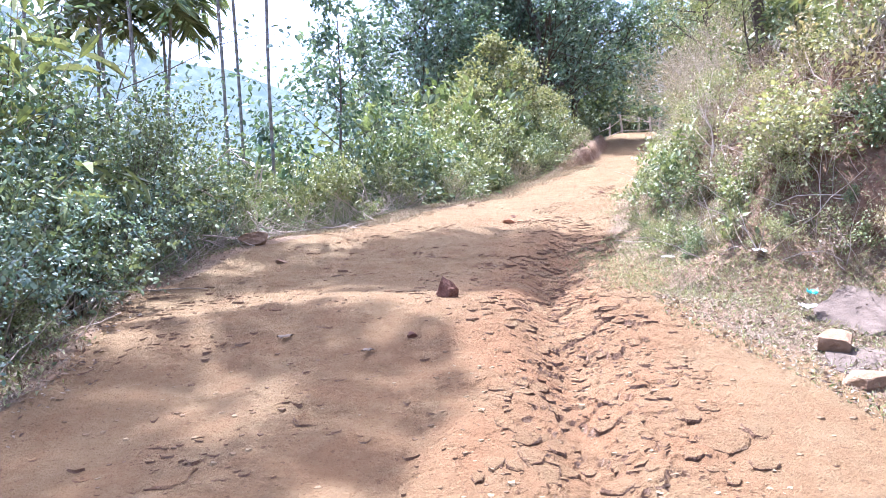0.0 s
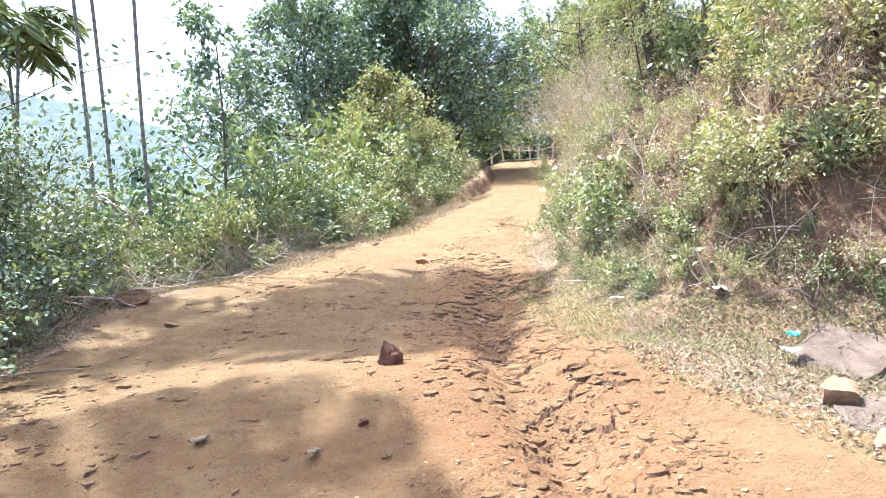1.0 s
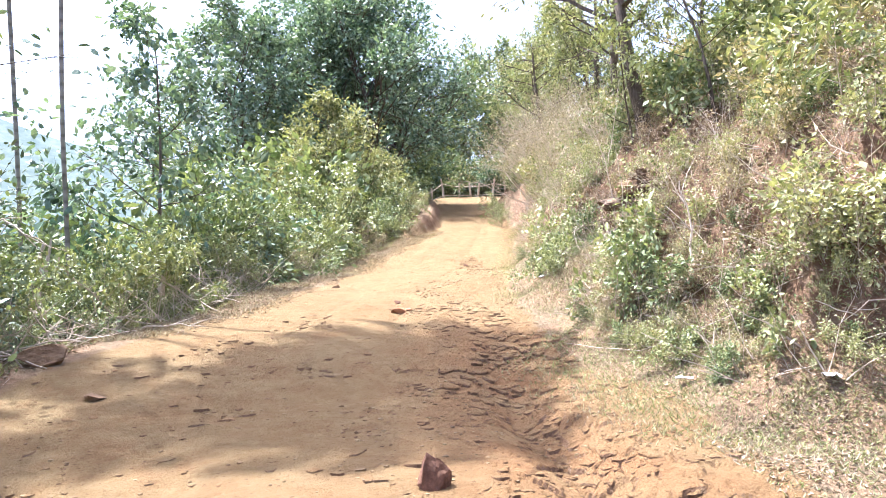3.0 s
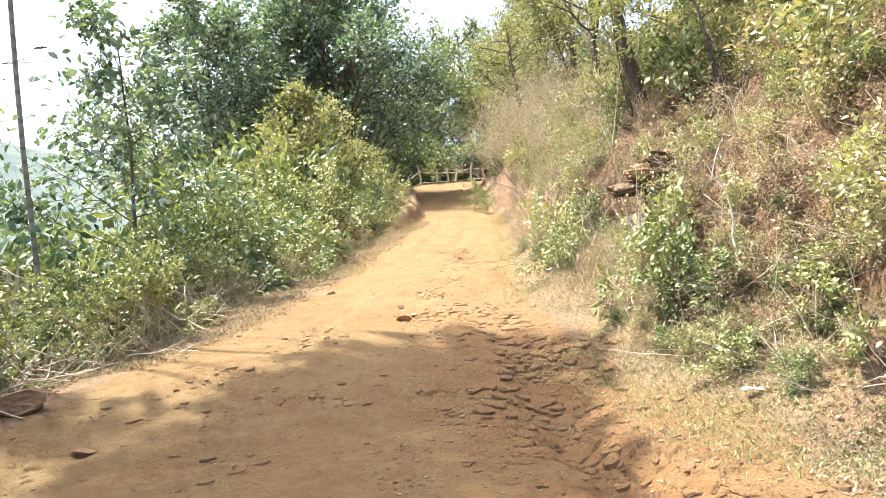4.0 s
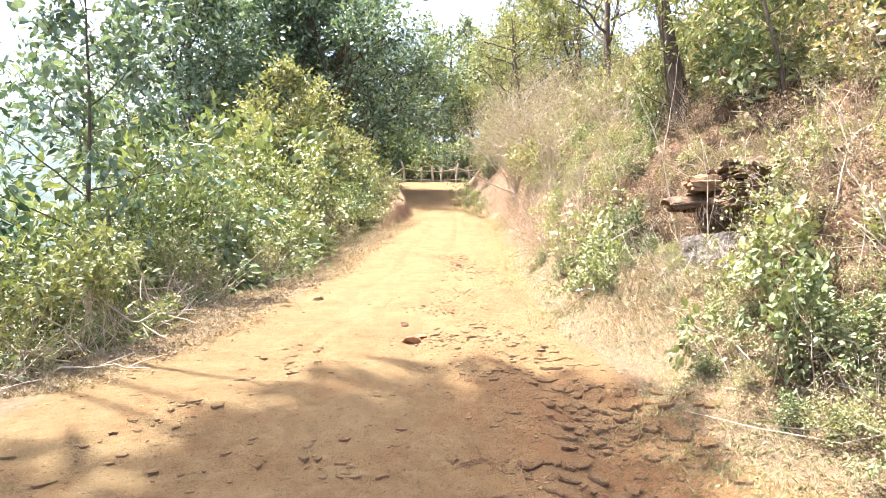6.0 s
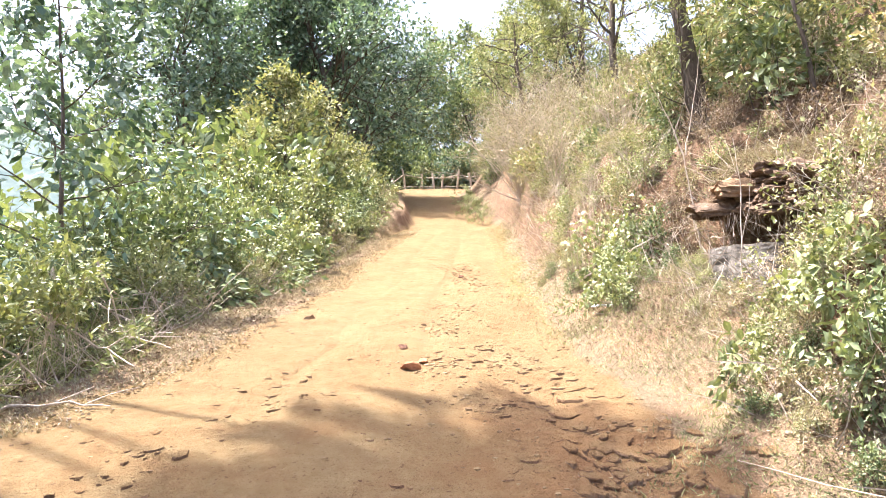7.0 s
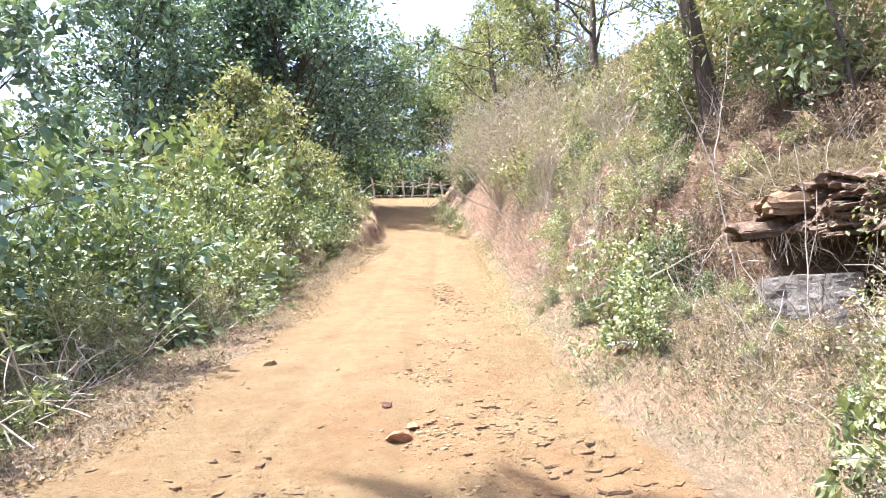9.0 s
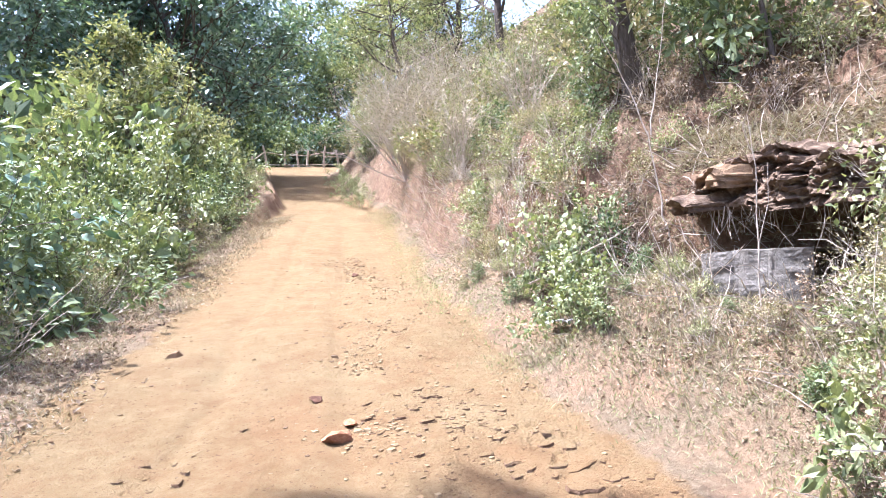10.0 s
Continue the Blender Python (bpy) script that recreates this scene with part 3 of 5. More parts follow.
def areca(name, seed, label, height, radius, crown=True):
    """A slim palm with a ringed trunk, a green shaft and a head of feathered fronds."""
    rng = np.random.default_rng(seed)
    trunk = shoot(rng, (0, 0, -0.6), (rng.normal(0, 0.03), rng.normal(0, 0.03), 1), height, 16, 0.012, 0.01)
    root = tagged(new(name), label, "palm tree")
    part("trunk", mesh_of("trunk", *tubes([(trunk, np.linspace(radius, radius * 0.72, 17))], 8), PALM_BARK, True), root)
    head = trunk[-1]
    part("crown_shaft", mesh_of("crown_shaft", *tubes([(np.array([head - [0, 0, 0.05], head + [0, 0, 0.4], head + [0, 0, 0.8]]), [radius * 0.95, radius * 1.05, radius * 0.5])], 8), LEAF_MID, True), root, "smooth green crown shaft")
    for k in range(13):
        a = k * 2.4 + rng.uniform(-0.3, 0.3)
        u = rng.uniform(0.35, 1.3)
        rib = shoot(rng, head + [0, 0, 0.7], (math.cos(a), math.sin(a), u), rng.uniform(1.45, 1.9), 10, 0.03, -0.17)
        fv, ff = tubes([(rib, np.linspace(0.022, 0.005, 11))], 3)
        f = np.linspace(0.18, 1.0, 46) * 10
        i = np.minimum(f.astype(int), 9)
        seg = rib[i + 1] - rib[i]
        seg /= np.linalg.norm(seg, axis=1, keepdims=True)
        at = rib[i] + seg * (f - i)[:, None] * 0.2
        side = np.cross(seg, [0, 0, 1.0])
        side /= np.linalg.norm(side, axis=1, keepdims=True)
        side[::2] *= -1
        lv, lf = leaves(rng, at, side + seg * 0.7 + rng.normal(0, 0.08, at.shape), 0.72, 0.16, 0.05, 0.45)
        part("frond", mesh_of("frond", np.concatenate([fv, lv]), np.concatenate([np.concatenate([ff[:, :3], ff[:, [0, 2, 3]]]), lf + len(fv)]), LEAF_MID), root)
    return root


STANDING = []


def stand(ob, x, y, turn=0.0, size=1.0, tall=1.0, sink=0.0, tilt=(0, 0)):
    """Sets a prototype, or a copy of it, on the ground."""
    m = pose(x, y, top(x, y) - sink, tilt[0], tilt[1], turn)
    if ob in STANDING:
        ob = copy_thing(ob, m)
    else:
        STANDING.append(ob)
        ob.matrix_basis = m
    ob.scale = (size, size, size * tall)
    return ob


def thicket(name, label, category, items):
    """Many plants that cannot be told apart, joined into one object: items of (prototype, pose, scale)."""
    vs, fs, ms, mats, base = [], [], [], [], 0
    for proto, m, size in items:
        turn = np.array(m.to_3x3()) * np.array(size)[None, :]
        for child in proto.children:
            me = child.data
            if me.name not in ARRAYS:
                co = np.empty(len(me.vertices) * 3, np.float32)
                me.vertices.foreach_get("co", co)
                me.calc_loop_triangles()
                tri = np.empty(len(me.loop_triangles) * 3, np.int32)
                me.loop_triangles.foreach_get("vertices", tri)
                ARRAYS[me.name] = co.reshape(-1, 3), tri.reshape(-1, 3)
            co, tri = ARRAYS[me.name]
            if me.materials[0] not in mats:
                mats.append(me.materials[0])
            vs.append(co @ turn.T + np.array(m.translation))
            fs.append(tri + base)
            ms.append(np.full(len(tri), mats.index(me.materials[0]), np.int32))
            base += len(co)
    me = mesh_of(name, np.concatenate(vs), np.concatenate(fs), mats[0])
    for mat in mats[1:]:
        me.materials.append(mat)
    me.polygons.foreach_set("material_index", np.concatenate(ms))
    return tagged(new(name, me), label, category, kind="stuff")


ARRAYS = {}


def spot(proto, x, y, turn, size, tall=1.0, sink=0.0):
    return proto, pose(x, y, top(x, y) - sink, 0, 0, turn), (size, size, size * tall)


# ---- trees beyond and beside the road ----
GREEN = "leafy green roadside shrub with dense small leaves"
DARK_TREE = tree("tree", 11, "tall dark-green broadleaf tree with a dense crown", 12.5, 0.22, 4.6, 22, [6, 6], 16, 0.24, 0.55, LEAF_DARK, BARK, 0.20, loose=0.2)
for x, y, turn, size in ((6.1, 34.0, 0, 1.05), (0.4, 36, 130, 1.1), (8.4, 38, 60, 1.0), (3.8, 39, 200, 1.25)):
    stand(DARK_TREE, x, y, turn, size)
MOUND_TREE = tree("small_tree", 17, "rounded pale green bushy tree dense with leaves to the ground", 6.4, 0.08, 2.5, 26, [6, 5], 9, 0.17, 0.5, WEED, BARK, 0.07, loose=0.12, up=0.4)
for x, y, turn, size in ((3.0, 27.4, 0, 1.0), (0.6, 25.2, 110, 0.85), (5.0, 28.4, 200, 0.62)):
    stand(MOUND_TREE, x, y, turn, size)

SLIM_TREE = tree("small_tree", 12, "slender young tree with arching limbs and large drooping leaves", 6.0, 0.25, 1.8, 18, [5, 5], 8, 0.15, 0.5, LEAF_DARK, BARK, 0.045, bend=0.04, droop=0.6, loose=0.10, up=0.15, oval=True)
stand(SLIM_TREE, -2.1, 15.0, 0, 1.05)

LIGHT_TREE = tree("tree", 13, "light green feathery tree on the far slope", 8.5, 0.15, 2.6, 16, [6, 5], 10, 0.20, 0.4, LEAF_LIGHT, BARK, 0.10, loose=0.12)
for x, y, turn, size in ((13.2, 30, 0, 1.0), (17.5, 36, 80, 1.1), (20, 43, 200, 1.0), (13.4, 25.5, 160, 0.75), (12.0, 18.0, 20, 0.8)):
    stand(LIGHT_TREE, x, y, turn, size)

FAR_TREE = tree("tree", 14, "green woodland tree behind the fence", 10.0, 0.18, 3.4, 18, [6, 5], 11, 0.25, 0.45, LEAF_MID, BARK, 0.15, loose=0.16)
for x, y, turn, size in ((9.5, 50, 0, 1.4), (13.0, 55, 70, 1.4), (18.2, 56, 140, 1.4), (22, 52, 220, 1.4), (26.5, 47, 300, 1.3), (6, 44, 40, 1.2), (2.5, 38, 190, 1.0), (16, 63, 15, 1.7), (24, 63, 115, 1.8), (9, 62, 265, 1.7), (-2, 48, 90, 1.4), (15.4, 53.5, 201, 0.9), (20.5, 50.5, 290, 0.9)):
    stand(FAR_TREE, x, y, turn, size)

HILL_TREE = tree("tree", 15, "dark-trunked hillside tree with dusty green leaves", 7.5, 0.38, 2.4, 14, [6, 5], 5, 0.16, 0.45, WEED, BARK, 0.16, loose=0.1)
for x, y, turn, size in ((6.7, 13.1, 0, 1.0), (9.8, 11.6, 150, 0.8), (11.8, 14.5, 210, 1.0), (11.8, 21.5, 290, 1.0), (14.5, 17.5, 330, 1.1), (11, 5.0, 250, 0.9), (15, 10, 60, 1.1), (11.6, 26.8, 20, 0.8), (14.5, 27.5, 220, 1.1), (17, 22, 185, 1.2), (13.5, 2.5, 75, 1.1)):
    stand(HILL_TREE, x, y, turn, size)

SAPLING = tree("sapling", 16, "thin hillside sapling with sparse yellowing leaves", 4.2, 0.3, 1.1, 12, [5, 4], 6, 0.12, 0.4, LEAF_LIGHT, BARK, 0.035, bend=0.06, droop=0.5, loose=0.06)
for x, y, turn, size in ((6.65, 11.1, 0, 1.1), (7.2, 9.0, 70, 0.9), (6.3, 12.9, 130, 0.8), (6.2, 7.4, 200, 0.95), (8.6, 7.0, 260, 1.0), (7.5, 4.2, 95, 1.0), (5.4, 6.4, 280, 0.75), (9.5, 9.6, 85, 1.1), (10.3, 12.9, 5, 1.2)):
    stand(SAPLING, x, y, turn, size)

PALM = areca("areca_palm", 21, "tall slim palm with a grey ringed trunk on the slope below", 15.6, 0.036)
# the two nearest are out of view, added to cast shade on the track
for x, y, turn, size, *tilt in ((-3.15, 13.4, 0, 1.0, (4.2, 0)), (-12.4, 22.0, 100, 1.5), (-5.3, 6.8, 40, 0.98, (0, 3.5)), (-4.6, 6.4, 170, 1.0, (0, 4.5)), (-12.9, 21, 10, 1.4), (-11, 19, 330, 1.0), (-5.5, 13.0, 150, 0.97)):
    stand(PALM, x, y, turn, size, 1.0, 0.0, *tilt)
TALL_PALM = areca("areca_palm", 23, "very tall slim palm with a grey ringed trunk", 18.8, 0.038)
for x, y, turn, size in ((-4.35, 14.5, 0, 1.0), (-4.1, 14.75, 0, 0.97)):
    stand(TALL_PALM, x, y, turn, size, 1.0, 0.0, (3.9, 0))
LOW_PALM = areca("areca_palm", 24, "slim palm with a grey trunk and a drooping feathered head", 10.4, 0.06)
for x, y, turn, size in ((-8.2, 20, 0, 1.0), (-7.85, 20.3, 110, 0.97), (-8.9, 19.4, 220, 1.06), (-10.2, 20.5, 300, 1.02)):
    stand(LOW_PALM, x, y, turn, size)
YOUNG_PALM = areca("areca_palm", 22, "young slim palm with hanging feathered fronds", 8.2, 0.05)
for x, y, turn, size in ((-5.1, 6.9, 0, 0.42), (-6.3, 8.3, 100, 0.5)):
    stand(YOUNG_PALM, x, y, turn, size)

# ---- shrubs along the valley side ----
SHRUB_A = plant("shrub", 31, GREEN, "shrub", 8, 1.7, 0.45, [5, 4], 14, 0.076, 0.55, LEAF_MID, BARK, oval=True)
SHRUB_B = plant("shrub", 32, "yellow-green leafy shrub at the road's edge", "shrub", 8, 1.5, 0.5, [5, 4], 14, 0.080, 0.52, LEAF_LIGHT, BARK, oval=True)
SHRUB_C = plant("shrub", 33, "dark green shrub with glossy leaves", "shrub", 8, 1.9, 0.42, [5, 4], 14, 0.080, 0.54, LEAF_DARK, BARK, oval=True)
SHRUB_D = plant("shrub", 34, "dusty half-dry shrub with pale twigs", "shrub", 9, 1.2, 0.55, [5, 4], 7, 0.065, 0.45, LEAF_DRY, TWIG)
FAR_A = plant("shrub", 35, "dark green shrub low on the valley slope", "shrub", 6, 1.8, 0.45, [4, 3], 10, 0.16, 0.6, LEAF_DARK, BARK, loose=0.1)
FAR_B = plant("shrub", 36, "mid green shrub on the valley slope", "shrub", 6, 1.7, 0.45, [4, 3], 10, 0.16, 0.6, LEAF_MID, BARK, loose=0.1)
stand(FAR_A, -7.0, 17.0, 20, 1.2)
stand(FAR_B, -7.0, 15.0, 80, 1.2)
TALL_SHRUB = plant("tall_shrub", 37, "tall dense dark green shrub below the road's edge", "shrub", 10, 3.1, 0.24, [5, 5], 14, 0.085, 0.55, LEAF_DARK, BARK, 0.02, loose=0.12, oval=True)
TALL_LIGHT = plant("tall_shrub", 38, "tall loose mid-green shrub below the road's edge", "shrub", 10, 2.8, 0.27, [5, 5], 14, 0.08, 0.55, LEAF_MID, BARK, 0.018, loose=0.12, oval=True)
for k, (x, y, turn, size) in enumerate(((-5.1, 7.9, 0, 0.85), (-5.8, 7.3, 60, 0.95), (-5.1, 8.9, 130, 0.9), (-4.5, 9.7, 200, 0.85), (-5.7, 9.7, 250, 1.25), (-5.2, 6.5, 300, 0.7), (-5.7, 6.0, 20, 0.8), (-5.9, 5.0, 90, 0.8), (-4.6, 10.9, 170, 0.8), (-5.6, 11.9, 330, 0.95), (-6.6, 8.3, 40, 1.35), (-6.9, 11.0, 140, 1.35), (-5.2, 13.6, 220, 1.0), (-6.0, 12.4, 10, 1.2), (-4.9, 10.4, 70, 0.9), (-6.2, 7.0, 180, 1.1))):
    stand((TALL_LIGHT, TALL_SHRUB, TALL_LIGHT)[k % 3], x, y, turn, size)
ROAD_A = plant("shrub", 39, GREEN, "shrub", 7, 1.7, 0.45, [5, 3], 11, 0.11, 0.55, LEAF_MID, BARK, loose=0.08)
ROAD_B = plant("shrub", 40, "yellow-green leafy shrub at the road's edge", "shrub", 7, 1.5, 0.5, [5, 3], 11, 0.11, 0.55, LEAF_LIGHT, BARK, loose=0.08)
LIGHTER = {SHRUB_A: ROAD_A, SHRUB_B: ROAD_B, SHRUB_C: ROAD_A, SHRUB_D: SHRUB_D}
rng = random.Random(7)
FAR_ITEMS = []
for row, (off, step, kinds, lo, hi) in enumerate(((0.45, 0.45, (SHRUB_D, SHRUB_B, SHRUB_D, SHRUB_B), 0.16, 0.34), (1.05, 0.5, (SHRUB_B, SHRUB_A, SHRUB_D, SHRUB_A), 0.34, 0.52), (2.2, 0.75, (SHRUB_A, SHRUB_B, SHRUB_A, SHRUB_C), 0.62, 0.85), (3.7, 0.9, (FAR_B, ROAD_B), 0.9, 1.15), (6.0, 1.5, (FAR_A, FAR_B), 1.1, 1.4))):
    y = 1.5 + 0.3 * row
    while y < 38:
        x = float(np.interp(y, LEFT_Y, LEFT_X)) - off + rng.uniform(-0.2, 0.2)
        size = rng.uniform(lo, hi) * (1.0 if y < 13 else 1.25) * (1.3 if 16 < y < 32 and row else 1.0) * (1.3 if y < 9.5 and row > 1 else 1.0) * (0.75 if 9.5 < y < 14.5 else 1.0)
        here = ((SHRUB_C, SHRUB_A), (FAR_A, FAR_B))[row - 2] if y < 9.5 and row in (2, 3) else kinds
        kind, turn, tall = here[rng.randrange(len(here))], rng.uniform(0, 360), rng.uniform(0.9, 1.15)
        kind = LIGHTER.get(kind, kind) if y > 14 else kind
        if row > 2 and y < 13.5:
            pass
        elif row < 3 and y < 24:
            stand(kind, x, y, turn, size, tall)
        else:
            FAR_ITEMS.append(spot(kind, x, y, turn, size, tall))
        y += step * rng.uniform(0.75, 1.25) * (1.0 if y < 18 else 2.0)
thicket("undergrowth", "dense green undergrowth down the valley slope", "undergrowth", FAR_ITEMS)
# leafy shrubs at the edge of the drop
for k, (x, y, turn, size) in enumerate(((-3.35, 5.0, 10, 0.62), (-3.7, 5.7, 80, 0.75), (-3.5, 6.5, 150, 0.6), (-4.0, 7.0, 220, 0.8), (-3.75, 7.8, 300, 0.6), (-4.1, 8.5, 40, 0.75), (-3.3, 4.2, 200, 0.55), (-3.8, 9.3, 120, 0.62), (-3.6, 10.2, 260, 0.55), (-4.4, 6.0, 330, 0.9), (-3.95, 4.8, 60, 0.8))):
    stand((SHRUB_C, SHRUB_A)[k % 2], x, y, turn, size)
# yellow-green bushes along the bend
for x, y, turn, size in ((1.2, 19.6, 40, 1.3), (2.6, 22.4, 140, 1.35), (-0.2, 17.6, 250, 1.05), (4.6, 25.6, 300, 1.2)):
    stand(SHRUB_B, x, y, turn, size, 1.15)
BROAD = plant("shrub", 52, "yellow-green shrub with broad lance-shaped leaves at the road's edge", "shrub", 6, 1.25, 0.5, [4, 4], 11, 0.115, 0.38, LEAF_LIGHT, TWIG, 0.009, fine=True, droop=0.15)
for x, y, turn, size in ((-1.9, 12.2, 0, 0.8), (-2.4, 11.3, 80, 0.8), (-1.6, 13.2, 160, 0.75), (-3.0, 10.4, 220, 0.7), (-1.0, 14.5, 300, 0.7)):
    stand(BROAD, x, y, turn, size)

rng = random.Random(8)
thicket("undergrowth", "green undergrowth behind the fence", "undergrowth", [spot((FAR_A, FAR_B)[n % 2], rng.uniform(4, 27), rng.uniform(48.5, 55), rng.uniform(0, 360), rng.uniform(1.5, 2.4)) for n in range(34)] + [spot((FAR_B, FAR_A)[n % 2], rng.uniform(9.5, 21), rng.uniform(47.0, 49.5), rng.uniform(0, 360), rng.uniform(0.9, 1.5)) for n in range(26)] + [spot((FAR_B, ROAD_B)[n % 2], 9.0 + 0.75 * n, 48.4 + 0.5 * (n % 3), 77 * n, 1.3) for n in range(18)])

# ---- shrubs and weeds on the bank ----
BANK_A = plant("bank_shrub", 41, "small broad-leaved green shrub on the bank", "shrub", 7, 0.6, 0.6, [5, 3], 9, 0.062, 0.6, LEAF_LIGHT, TWIG, 0.006, oval=True)
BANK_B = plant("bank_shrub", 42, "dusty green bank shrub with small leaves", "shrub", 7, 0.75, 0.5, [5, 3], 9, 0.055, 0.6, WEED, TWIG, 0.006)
DRY_BUSH = plant("dry_bush", 43, "leafless tangle of pale dry twigs", "dry bush", 8, 1.0, 0.6, [5, 3], 2, 0.05, 0.4, STRAW, TWIG, 0.010, wander=0.2)
BANK_D = plant("bank_shrub", 47, "half-dry bank shrub with yellowed leaves", "shrub", 7, 0.7, 0.6, [5, 3], 8, 0.052, 0.45, LEAF_DRY, TWIG, 0.007)
BANK_C = plant("bank_shrub", 45, "leafy weed with broad pale green leaves on the bank", "weed", 5, 0.5, 0.7, [4], 7, 0.13, 0.5, LEAF_LIGHT, TWIG, 0.006, fine=True)
DRY_BIG = plant("dry_bush", 44, "bushy mound of pinkish grey dry stems", "dry bush", 16, 2.3, 0.5, [6, 5], 5, 0.10, 0.22, STRAW, TWIG, 0.020, wander=0.14)
rng = random.Random(9)
FAR_ITEMS, near_count = [], 0
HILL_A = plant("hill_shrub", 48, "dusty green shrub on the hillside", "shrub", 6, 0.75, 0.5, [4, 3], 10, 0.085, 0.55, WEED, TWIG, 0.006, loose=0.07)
HILL_B = plant("hill_shrub", 49, "dry hillside shrub with straw-coloured leaves", "shrub", 6, 0.7, 0.6, [4, 3], 9, 0.08, 0.45, LEAF_DRY, TWIG, 0.007, loose=0.06)
HILL_C = plant("hill_shrub", 50, "dark green hillside shrub", "shrub", 6, 0.8, 0.5, [4, 3], 10, 0.095, 0.55, LEAF_MID, BARK, 0.007, loose=0.07)
stand(HILL_A, 7.0, 8.2, 0, 1.3)
stand(HILL_B, 6.4, 9.4, 0, 1.2)
stand(HILL_C, 7.4, 10.2, 0, 1.4)
DEAD_SHRUB = plant("bank_shrub", 51, "withered bank shrub with curled brown dead leaves", "shrub", 6, 0.6, 0.65, [5, 3], 8, 0.055, 0.5, LEAF_DEAD, TWIG, 0.006)
for n in range(440):
    y = rng.uniform(2.0, 25) if n % 4 else rng.uniform(0, 36)
    d = abs(rng.gauss(0.0, 0.9)) + 0.1 if n % 2 else rng.uniform(1.2, 9.0)
    x = float(np.interp(y, FOOT_Y, FOOT_X)) + d
    kind = (BANK_A, BANK_B, BANK_D, DEAD_SHRUB, BANK_B, DEAD_SHRUB, DRY_BUSH, BANK_D)[rng.randrange(8)] if d < 2.5 else (HILL_A, HILL_B, HILL_C, HILL_A, HILL_C)[rng.randrange(5)]
    if 9.2 < y < 11.5 and 0.1 < d < 1.6 or y > 14.5 and d < 0.75 or 8.0 < y < 13.5 and d > 1.4 and n % 3:
        continue
    size = rng.uniform(0.4, 0.85) * (0.6 if d < 0.5 else 1.0) if d < 2.5 else rng.uniform(0.9, 1.7)
    turn, tall = rng.uniform(0, 360), rng.uniform(0.85, 1.2)
    if d < 2.2 and y < 14 and near_count < 260:
        near_count += 1
        stand(kind, x, y, turn, size, tall, 0.02)
    else:
        FAR_ITEMS.append(spot(kind, x, y, turn, size, tall, 0.02))
for n in range(130):
    y = 2.5 + 15 * rng.random() ** 1.2
    d = 0.35 + 3.2 * rng.random()
    if not (8.9 < y < 11.6 and d < 1.6 or y > 14.5 and d < 0.75):
        kind = (HILL_A, HILL_C, DEAD_SHRUB, DRY_BUSH, HILL_B)[rng.randrange(5)]
        FAR_ITEMS.append(spot(kind, float(np.interp(y, FOOT_Y, FOOT_X)) + d, y, rng.uniform(0, 360), rng.uniform(0.3, 0.65), rng.uniform(0.8, 1.3), 0.03))
for n in range(95):
    y = 2.2 + 4.6 * rng.random()
    FAR_ITEMS.append(spot((HILL_A, HILL_B, HILL_A, DEAD_SHRUB)[n % 4], float(np.interp(y, FOOT_Y, FOOT_X)) + 0.9 + 3.4 * rng.random(), y, rng.uniform(0, 360), rng.uniform(0.55, 1.05), rng.uniform(0.8, 1.2), 0.03))
thicket("undergrowth", "dry and dusty green undergrowth over the hillside", "undergrowth", FAR_ITEMS)
rng = random.Random(10)
thicket("undergrowth", "dry bushes over the far bank", "undergrowth", [spot((DRY_BUSH, HILL_B, HILL_C, HILL_A)[n % 4], float(np.interp(yy, FOOT_Y, FOOT_X)) + rng.uniform(0.9, 3.8), yy, rng.uniform(0, 360), rng.uniform(0.8, 1.5)) for n, yy in enumerate([rng.uniform(17, 45) for _ in range(110)])])
for x, y, turn, size in ((8.6, 22.3, 0, 1.0), (8.1, 20.8, 100, 0.9), (9.6, 24.6, 200, 1.0), (10.4, 22.6, 300, 1.1), (7.4, 19.0, 60, 0.8), (12, 29, 160, 1.2), (8.9, 19.2, 30, 0.9), (6.6, 17.2, 130, 0.65), (8.0, 16.6, 230, 0.8)):
    stand(DRY_BIG, x, y, turn, size)

rng = random.Random(13)
for n in range(22):
    y = rng.uniform(5.6, 9.4)
    stand((BANK_A, BANK_B, BANK_D)[n % 3], float(np.interp(y, FOOT_Y, FOOT_X)) + rng.uniform(0.1, 1.0), y, rng.uniform(0, 360), rng.uniform(0.22, 0.42), 1.0, 0.02)

for x, y, turn, size in ((3.85, 9.25, 0, 0.5), (4.0, 9.6, 80, 0.45), (3.7, 9.75, 160, 0.4), (3.95, 8.9, 240, 0.6), (4.15, 9.3, 300, 0.5), (3.6, 10.15, 30, 0.3), (4.75, 9.5, 10, 0.6), (4.9, 10.3, 110, 0.6), (4.8, 8.9, 210, 0.7)):
    stand((DRY_BUSH, BANK_D, DEAD_SHRUB)[int(turn) // 10 % 3], x, y, turn, size)

rng = random.Random(14)
VERGE_ITEMS = []
for n in range(150):
    y = rng.uniform(3.5, 14.0)
    x = float(np.interp(y, FOOT_Y, FOOT_X)) + rng.uniform(-0.05, 1.1)
    VERGE_ITEMS.append(spot((HILL_B, HILL_C, HILL_A)[n % 3], x, y, rng.uniform(0, 360), rng.uniform(0.12, 0.28), rng.uniform(0.8, 1.2), 0.02))
thicket("undergrowth", "low leafy weeds along the foot of the bank", "undergrowth", VERGE_ITEMS)

for x, y, turn, size in ((3.75, 11.5, 0, 0.75), (3.95, 11.85, 80, 0.9), (4.25, 12.2, 160, 1.1), (3.6, 11.2, 240, 0.5)):
    stand(BANK_A, x, y, turn, size, 1.2)

